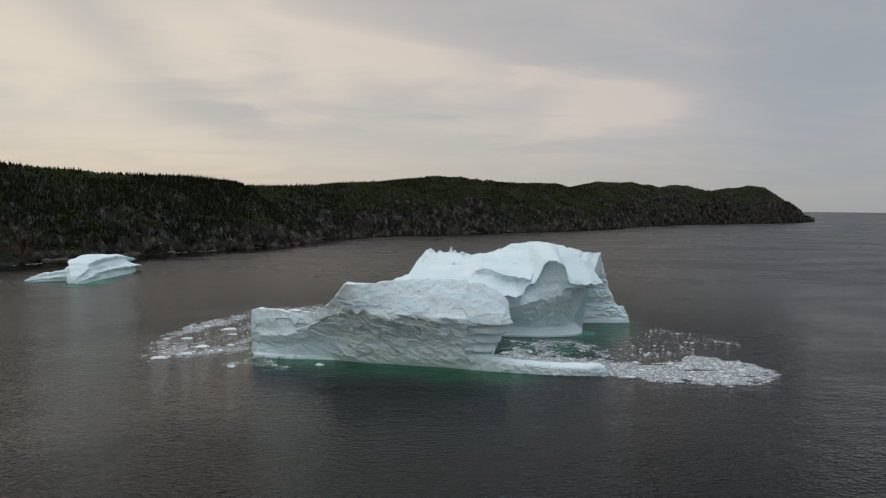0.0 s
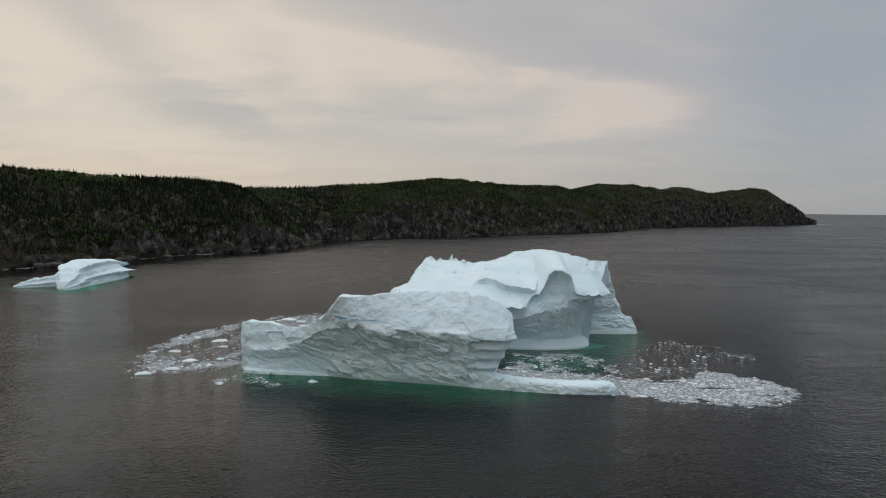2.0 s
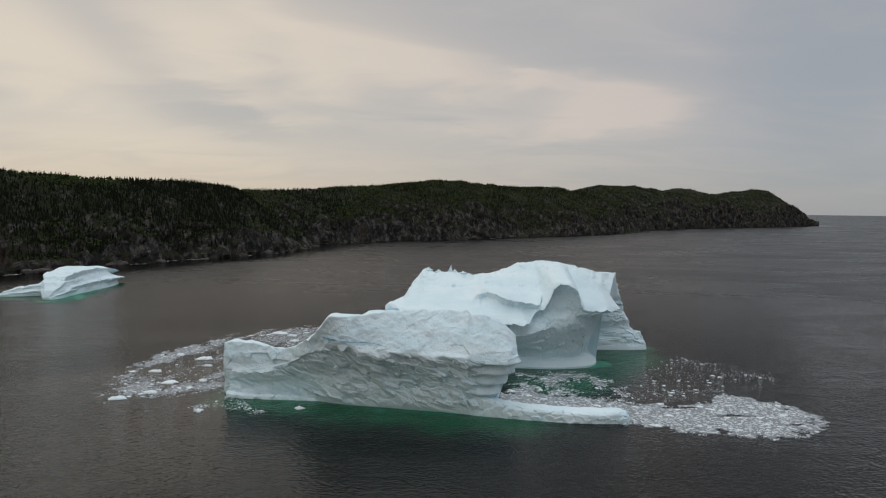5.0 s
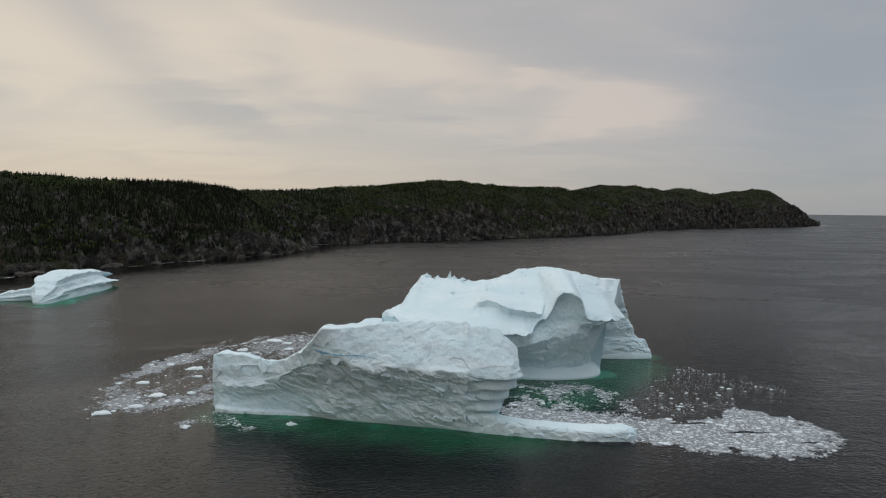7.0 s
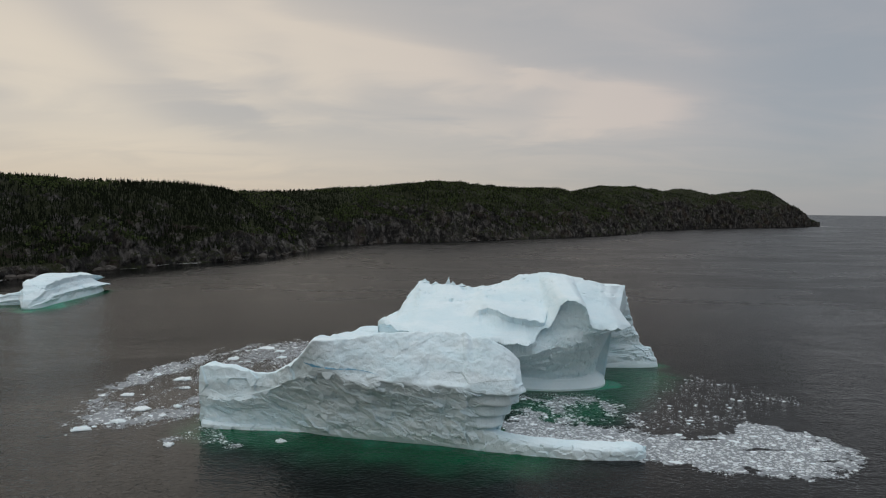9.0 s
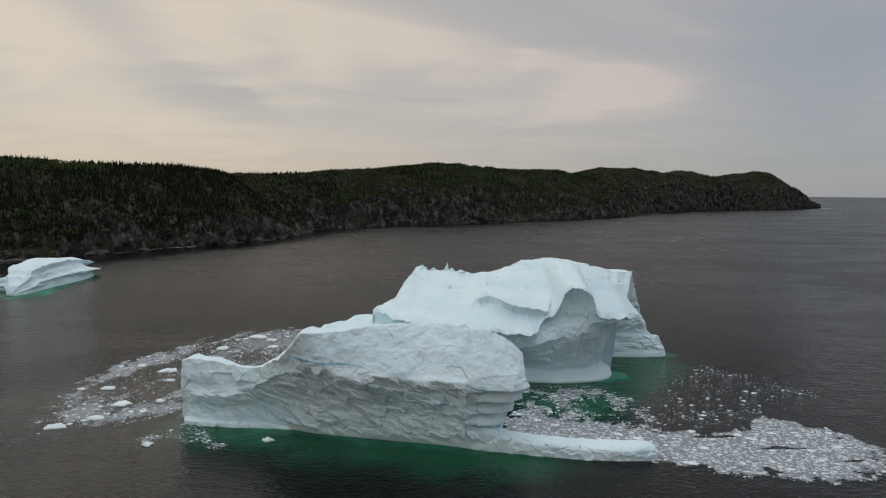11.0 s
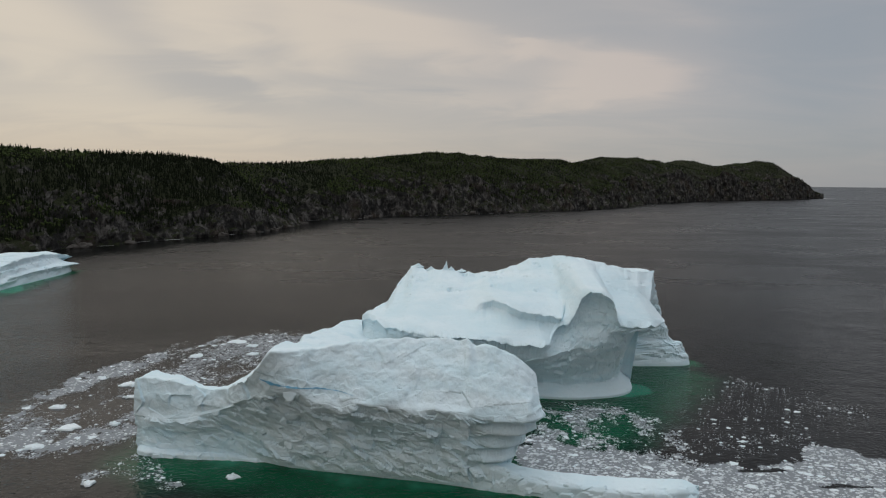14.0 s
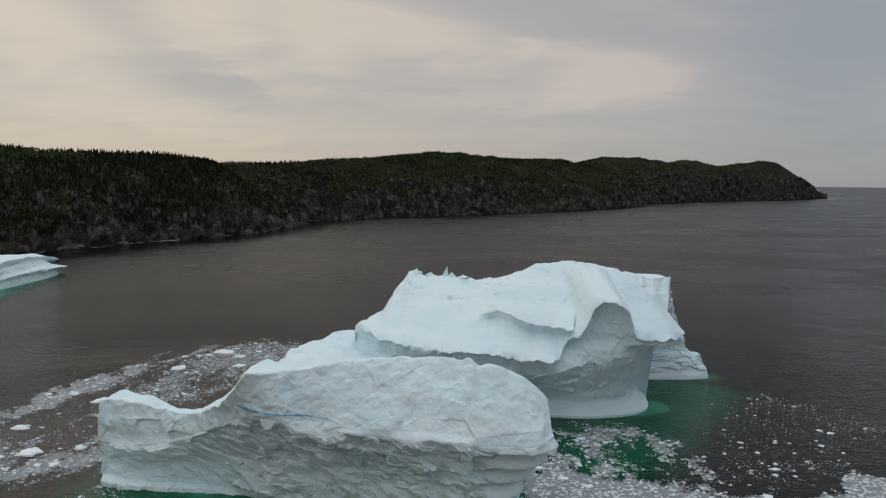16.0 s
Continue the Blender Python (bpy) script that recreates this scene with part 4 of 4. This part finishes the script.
FOAM, nt, bsdf = material("surf_foam")
nt.links.new(mix(nt, noisy(nt, place_of(nt), 1.5, 5.0, 0.7), (0.30, 0.31, 0.31), (0.70, 0.72, 0.72)), bsdf.inputs["Base Color"])
bsdf.inputs["Roughness"].default_value = 0.6
V, F, n = [], [], 0
for k in range(60):
    land, i = near_rows[rng.randint(len(near_rows))]
    length = int(rng.randint(4, 12))
    path = land[i:i + length, 2, :2]
    if len(path) < 4:
        continue
    wide = (0.6 + 1.8 * rng.rand()) * np.sin(np.linspace(0, math.pi, len(path)))[:, None] * np.array([[0.75, -0.66]])
    shift = np.array([[0.75, -0.66]]) * (1.2 + 1.5 * rng.rand(len(path), 1))
    V.append(np.concatenate([np.c_[path + shift, np.full(len(path), 0.05)], np.c_[path + shift + wide + 0.05, np.full(len(path), 0.05)]]))
    m = len(path)
    F += [(n + r, n + r + 1, n + m + r + 1, n + m + r) for r in range(m - 1)]
    n += 2 * m
tagged(mesh_of("surf_foam", np.concatenate(V), np.array(F)[:, ::-1], FOAM), "thin white surf where the sea meets the rocks", "surf", kind="stuff")

# ---- the sea ----
def lines(fine_lo, fine_hi, step, lo, hi):
    mid = list(np.arange(fine_lo, fine_hi + step, step))
    a, s = fine_lo, step
    left = []
    while a > lo:
        s *= 1.35
        a -= s
        left.append(max(a, lo))
    b, s = mid[-1], step
    right = []
    while b < hi:
        s *= 1.35
        b += s
        right.append(min(b, hi))
    return np.array(left[::-1] + mid + right)


def to_segment(p, a, b):
    a, b = np.array(a, float), np.array(b, float)
    t = np.clip(((p - a) @ (b - a)) / ((b - a) @ (b - a)), 0, 1)
    return np.linalg.norm(p - (a + t[:, None] * (b - a)), axis=1)


gx, gy = lines(-80, 95, 1.5, -4700, 4700), lines(130, 250, 1.5, -4700, 4700)
gx = np.unique(np.concatenate([gx, np.arange(-420, 420, 12.0), np.arange(432, 1400, 40.0), np.arange(1500, 4700, 150.0)]))
gy = np.unique(np.concatenate([gy, np.arange(262, 1260, 12.0), np.arange(1272, 2300, 40.0), np.arange(2400, 4700, 150.0)]))
gx, gy = gx[np.concatenate([[True], np.diff(gx) > 0.4])], gy[np.concatenate([[True], np.diff(gy) > 0.4])]
X, Y = np.meshgrid(gx, gy, indexing="ij")
r = np.hypot(X, Y - 60)
Z = 25.0 * np.clip((r - 2600) / 2040, 0, 1) ** 2
sea = mesh_of("sea", np.stack([X, Y, Z], -1).reshape(-1, 3), grid_faces(len(gx), len(gy))[:, ::-1], WATER)
tagged(sea, "dark grey rippled sea, green over the submerged ice", "sea", kind="structure")
q = np.stack([X, Y], -1).reshape(-1, 2)
walls = ((-36, 166.6), (-30, 166), (-20, 163), (0, 158), (14, 156))
near = np.min([to_segment(q, a, b) for a, b in zip(walls[:-1], walls[1:])], axis=0)
melt = 0.86 * np.exp(-(np.clip(near - 2.0, 0, 99) / 11.5) ** 1.6)
rear = to_segment(q, (22, 197), (44, 199))
melt = np.maximum(melt, 1.0 * np.exp(-(np.clip(rear - 3.5, 0, 99) / 4.0) ** 1.6))
inner = to_segment(q, (30, 180), (54, 208))
melt = np.maximum(melt, 0.72 * np.exp(-(np.clip(inner, 0, 99) / 14.0) ** 3))
melt = np.maximum(melt, 0.85 * np.exp(-(np.clip(to_segment(q, (52, 218), (64.5, 219)) - 2.2, 0, 99) / 1.8) ** 1.5))
melt = np.maximum(melt, 0.95 * np.exp(-(np.clip(to_segment(q, (-168, 305), (-178, 362)) - 8.5, 0, 99) / 3.0) ** 1.5))
melt = np.maximum(melt, 0.7 * np.exp(-(np.clip(to_segment(q, (-196, 311), (-178, 318)) - 5.5, 0, 99) / 2.5) ** 1.5))
lee = np.zeros(len(q))
for kind, wide in (("headland", 42.0), ("coast_hill", 20.0), ("cape", 24.0)):
    shore = SHORES[kind]
    lee = np.maximum(lee, np.exp(-(np.min([to_segment(q, a, b) for a, b in zip(shore[:-1], shore[1:])], axis=0) / wide) ** 2))
lee = np.maximum(lee, 0.7 * np.exp(-(np.clip(near, 0, 99) / 60.0) ** 4))
sea.data.attributes.new("calm", "FLOAT", "POINT").data.foreach_set("value", lee.astype(np.float32))
sea.data.attributes.new("melt", "FLOAT", "POINT").data.foreach_set("value", melt.astype(np.float32))

# ---- floating ice ----
def inside(p, poly):
    hit = np.zeros(len(p), bool)
    for (x0, y0), (x1, y1) in zip(poly, poly[1:] + poly[:1]):
        cross = ((y0 > p[:, 1]) != (y1 > p[:, 1])) & (p[:, 0] < (x1 - x0) * (p[:, 1] - y0) / (y1 - y0 + 1e-9) + x0)
        hit ^= cross
    return hit


def edge_of(p, poly):
    """Distance inside the outline, in metres (negative outside)."""
    d = np.min([to_segment(p, a, b) for a, b in zip(poly, poly[1:] + poly[:1])], axis=0)
    return np.where(inside(p, poly), d, -d)


LOBE = [(35, 150.0), (39, 161), (46, 164.5), (53, 162.5), (60, 165), (68, 171.5), (77, 165), (81.5, 156.5), (77.5, 149), (67, 142.2), (56, 143.8), (48, 146), (41.5, 148.8)]
STRIP = [(13, 156), (13, 170), (22, 173), (34, 169), (44, 166), (46, 158), (39, 151.5), (25, 154)]
POOL = [(14, 168), (18, 190), (30, 190.5), (42, 190), (48, 176), (46, 164), (34, 166)]
SPARSE = [(44, 164), (48, 180), (56, 200), (72, 209), (86, 196), (90, 188), (80, 176), (66, 171), (54, 163)]
LEFT = [(-70.9, 160.6), (-78.4, 177), (-81, 196), (-79, 207), (-64, 241), (-40, 250), (-30, 243), (-36, 216), (-46, 190), (-48, 171), (-52, 167), (-60, 164.5)]
LEFT_TIP = [(-70.9, 160.2), (-76, 170), (-79, 178), (-72, 187), (-63, 176), (-57, 168), (-60, 164)]
LEFT_FRONT = [(-50, 154), (-52, 159), (-47, 166), (-43, 165), (-40, 160), (-34, 155.5), (-35, 153.6), (-42, 156), (-46, 158)]


def density(p, film=False):
    q = np.stack([p[:, 0], p[:, 1], np.zeros(len(p))], 1)
    n, fine = rough(q * np.array([0.5, 1.3, 1]), 0.09, 501, 4), rough(q, 0.5, 503, 3)
    gaps = np.clip((rough(q * np.array([0.7, 1.4, 1]), 0.28, 505, 2) - 0.78) * 6, 0, 1)
    lobe = np.clip((edge_of(p, LOBE) + 1.8 * fine) / 3.0, 0, 1) * np.clip(1.0 + 0.6 * (n + 0.45), 0.35, 1) * (1 - gaps)
    strip = np.clip((edge_of(p, STRIP) + 2.0 * fine) / 4.0, 0, 1) * 0.9
    pool = np.clip((edge_of(p, POOL) + 2.0 * fine) / 4.0, 0, 1) * np.clip(0.34 + 0.9 * rough(q, 0.32, 507, 4, 0.65), 0.03, 0.75)
    wide = np.clip((edge_of(p, SPARSE) + 3.0 * fine) / 6.0, 0, 1) * np.clip(0.06 + 0.12 * n + 0.06 * fine, 0.03, 0.22)
    along, across = p @ np.array([0.25, 0.97]), p @ np.array([0.97, -0.25])
    bend = 3.0 * rough(q, 0.05, 511, 2)
    streak = rough(np.stack([across + bend, along * 0.32, 0 * along], 1), 0.13, 509, 4, 0.6)
    rim = np.clip(1 - edge_of(p, LEFT) / 9.0, 0, 1)
    left = np.clip((edge_of(p, LEFT) + 3.0 * fine) / 5.0, 0, 1) * np.clip(0.40 + 0.12 * rim + 0.78 * streak + 0.22 * fine, 0.05, 0.74)
    left = left * (1 - 0.5 * np.clip((p[:, 1] - 186) / 12, 0, 1) * np.clip((p[:, 0] + 68) / 8, 0, 1))
    left = np.maximum(left, np.clip((edge_of(p, LEFT_TIP) + 2.0 * fine) / 5.0, 0, 1) * np.clip(0.72 + 0.4 * streak, 0.2, 0.8))
    front = np.clip((edge_of(p, LEFT_FRONT) + 1.0 * fine) / 1.5, 0, 1) * np.clip(0.5 + 0.9 * n, 0.1, 0.8)
    if film:
        pool, left, wide, front = pool * 0.62, left * 1.05, wide * 0.5, front * 0.7
    return np.max([lobe, strip, pool, wide, left, front], axis=0)


BRASH, nt, bsdf = material("brash_ice")
geo = nt.nodes.new("ShaderNodeNewGeometry")
nt.links.new(mix(nt, geo.outputs["Random Per Island"], (0.36, 0.40, 0.43), (0.66, 0.72, 0.75)), bsdf.inputs["Base Color"])
bsdf.inputs["Roughness"].default_value = 0.5


def chip(sides, seed):
    rng = np.random.RandomState(seed)
    a = (np.arange(sides) + rng.rand(sides) * 0.7) * 2 * math.pi / sides
    ro = rng.uniform(0.7, 1.15, sides)
    low = np.stack([ro * np.cos(a), ro * np.sin(a), np.full(sides, -0.5)], 1)
    top = np.stack([0.72 * ro * np.cos(a), 0.72 * ro * np.sin(a), rng.uniform(0.5, 1.0, sides)], 1)
    v = np.concatenate([low, top, [[0, 0, 1.0]]])
    i = np.arange(sides)
    j = (i + 1) % sides
    f = np.concatenate([np.stack([i, j, sides + j], 1), np.stack([i, sides + j, sides + i], 1), np.stack([sides + i, sides + j, np.full(sides, 2 * sides)], 1)])
    return v, f


def brash(count, seed):
    rng = np.random.RandomState(seed)
    boxes = ((12, 92, 142, 210, 0.62), (-84, -28, 150, 252, 0.38))
    pts = []
    for x0, x1, y0, y1, share in boxes:
        p = np.stack([rng.uniform(x0, x1, int(count * share)), rng.uniform(y0, y1, int(count * share))], 1)
        pts.append(p[rng.rand(len(p)) < density(p) ** 1.3])
    p = np.concatenate(pts)
    size = 0.05 + 0.08 * rng.rand(len(p)) ** 2.0 + 0.36 * rng.rand(len(p)) ** 26
    shapes = [chip(5, k) for k in range(6)]
    kind = rng.randint(0, 6, len(p))
    V, F, n = [], [], 0
    for k, (v, f) in enumerate(shapes):
        c = p[kind == k]
        s = size[kind == k]
        t = rng.rand(len(c)) * 6.283
        x = c[:, None, 0] + s[:, None] * (v[None, :, 0] * np.cos(t)[:, None] - v[None, :, 1] * np.sin(t)[:, None]) * 1.25
        y = c[:, None, 1] + s[:, None] * (v[None, :, 0] * np.sin(t)[:, None] + v[None, :, 1] * np.cos(t)[:, None])
        z = s[:, None] * 0.25 * v[None, :, 2]
        V.append(np.stack([x, y, np.broadcast_to(z, x.shape)], -1).reshape(-1, 3))
        F.append((np.arange(len(c))[:, None, None] * len(v) + f[None] + n).reshape(-1, 3))
        n += len(c) * len(v)
    ob = mesh_of("brash_ice", np.concatenate(V), np.concatenate(F), BRASH)
    return tagged(ob, "small broken white ice drifting in patches on the sea", "brash ice", kind="stuff")


brash(600000, 8)


def ice_floe(at, size, flat, seed):
    rng = np.random.RandomState(seed)
    n = 14
    a = np.arange(n) * 2 * math.pi / n
    ro = size * (1 + 0.22 * rng.randn(n)).clip(0.6, 1.4)
    rings = []
    for k, z in ((1.0, -0.35), (1.04, 0.02), (0.97, 0.55), (0.75, 0.9), (0.38, 1.0)):
        rings.append(np.stack([k * ro * np.cos(a) * 1.35, k * ro * np.sin(a), z * flat * (1 + 0.25 * rng.randn(n))], 1))
    g = np.array(rings)
    me = loft("ice_floe", g, FLOE_ICE, None)
    me.location = (*at, 0)
    me.rotation_euler = (0, 0, rng.uniform(-0.4, 0.4))
    return tagged(me, "flat white ice floe drifting on the dark sea", "ice floe", "ice floes near the iceberg")


for k, (x, y, s) in enumerate(((-63, 176.3, 2.3), (-63.6, 200, 2.4), (-48.4, 155.6, 1.15), (-28.3, 157.9, 1.1), (-69, 163.5, 2.0), (-71, 186, 1.6), (-60, 192, 1.2), (-64, 168, 1.7), (-56, 178, 1.0),
                               (-52, 236, 2.6), (-47, 232, 1.8), (-58, 222, 2.0), (-72, 204, 1.2), (-44.5, 224, 1.6))):
    ice_floe((x, y), s * 0.66, 0.34, 600 + k)
rng = np.random.RandomState(77)
made = 0
while made < 170:
    p = np.array([[rng.uniform(14, 90), rng.uniform(143, 208)]]) if made < 120 else np.array([[rng.uniform(-80, -36), rng.uniform(152, 246)]])
    if rng.rand() < density(p)[0] * (3.0 if inside(p, SPARSE)[0] else 1.0) - 0.01:
        ice_floe((p[0, 0], p[0, 1]), 0.2 + 0.5 * rng.rand() ** 3, 0.09, 700 + made)
        made += 1


def slush():
    """A film of fine slush between the pieces of ice."""
    m, nt, bsdf = material("slush")
    p = place_of(nt)
    nt.links.new(mix(nt, noisy(nt, p, 3.0, 5.0, 0.7), (0.16, 0.18, 0.20), (0.29, 0.325, 0.35)), bsdf.inputs["Base Color"])
    bsdf.inputs["Roughness"].default_value = 0.7
    cover = nt.nodes.new("ShaderNodeAttribute")
    cover.attribute_name = "cover"
    hole = maths(nt, "SUBTRACT", maths(nt, "MULTIPLY", cover.outputs["Fac"], 1.15), maths(nt, "MULTIPLY_ADD", noisy(nt, p, 0.9, 6.0, 0.72, 0.6), 1.9, -0.62))
    nt.links.new(ramp(nt, maths(nt, "ADD", hole, 0.5), [(0.40, 0.0), (0.70, 0.86)]), bsdf.inputs["Alpha"])
    made = []
    for x0, x1, y0, y1 in ((10, 94, 140, 212), (-86, -26, 148, 254)):
        xs, ys = np.arange(x0, x1, 0.6), np.arange(y0, y1, 0.6)
        gx2, gy2 = np.meshgrid(xs, ys, indexing="ij")
        d = density(np.stack([gx2.ravel(), gy2.ravel()], 1), True)
        f = grid_faces(len(xs), len(ys))[:, ::-1]
        f = f[d[f].max(1) > 0.10]
        used, back_to = np.unique(f, return_inverse=True)
        v = np.stack([gx2.ravel(), gy2.ravel(), np.full(d.shape, 0.03)], 1)[used]
        made.append((v, back_to.reshape(-1, 4), d[used]))
    for v, f, d in made:
        ob = mesh_of("slush_ice", v, f, m)
        ob.data.attributes.new("cover", "FLOAT", "POINT").data.foreach_set("value", d.astype(np.float32))
        tagged(ob, "thin grey film of slush ice between the floes", "slush ice", kind="stuff")


slush()
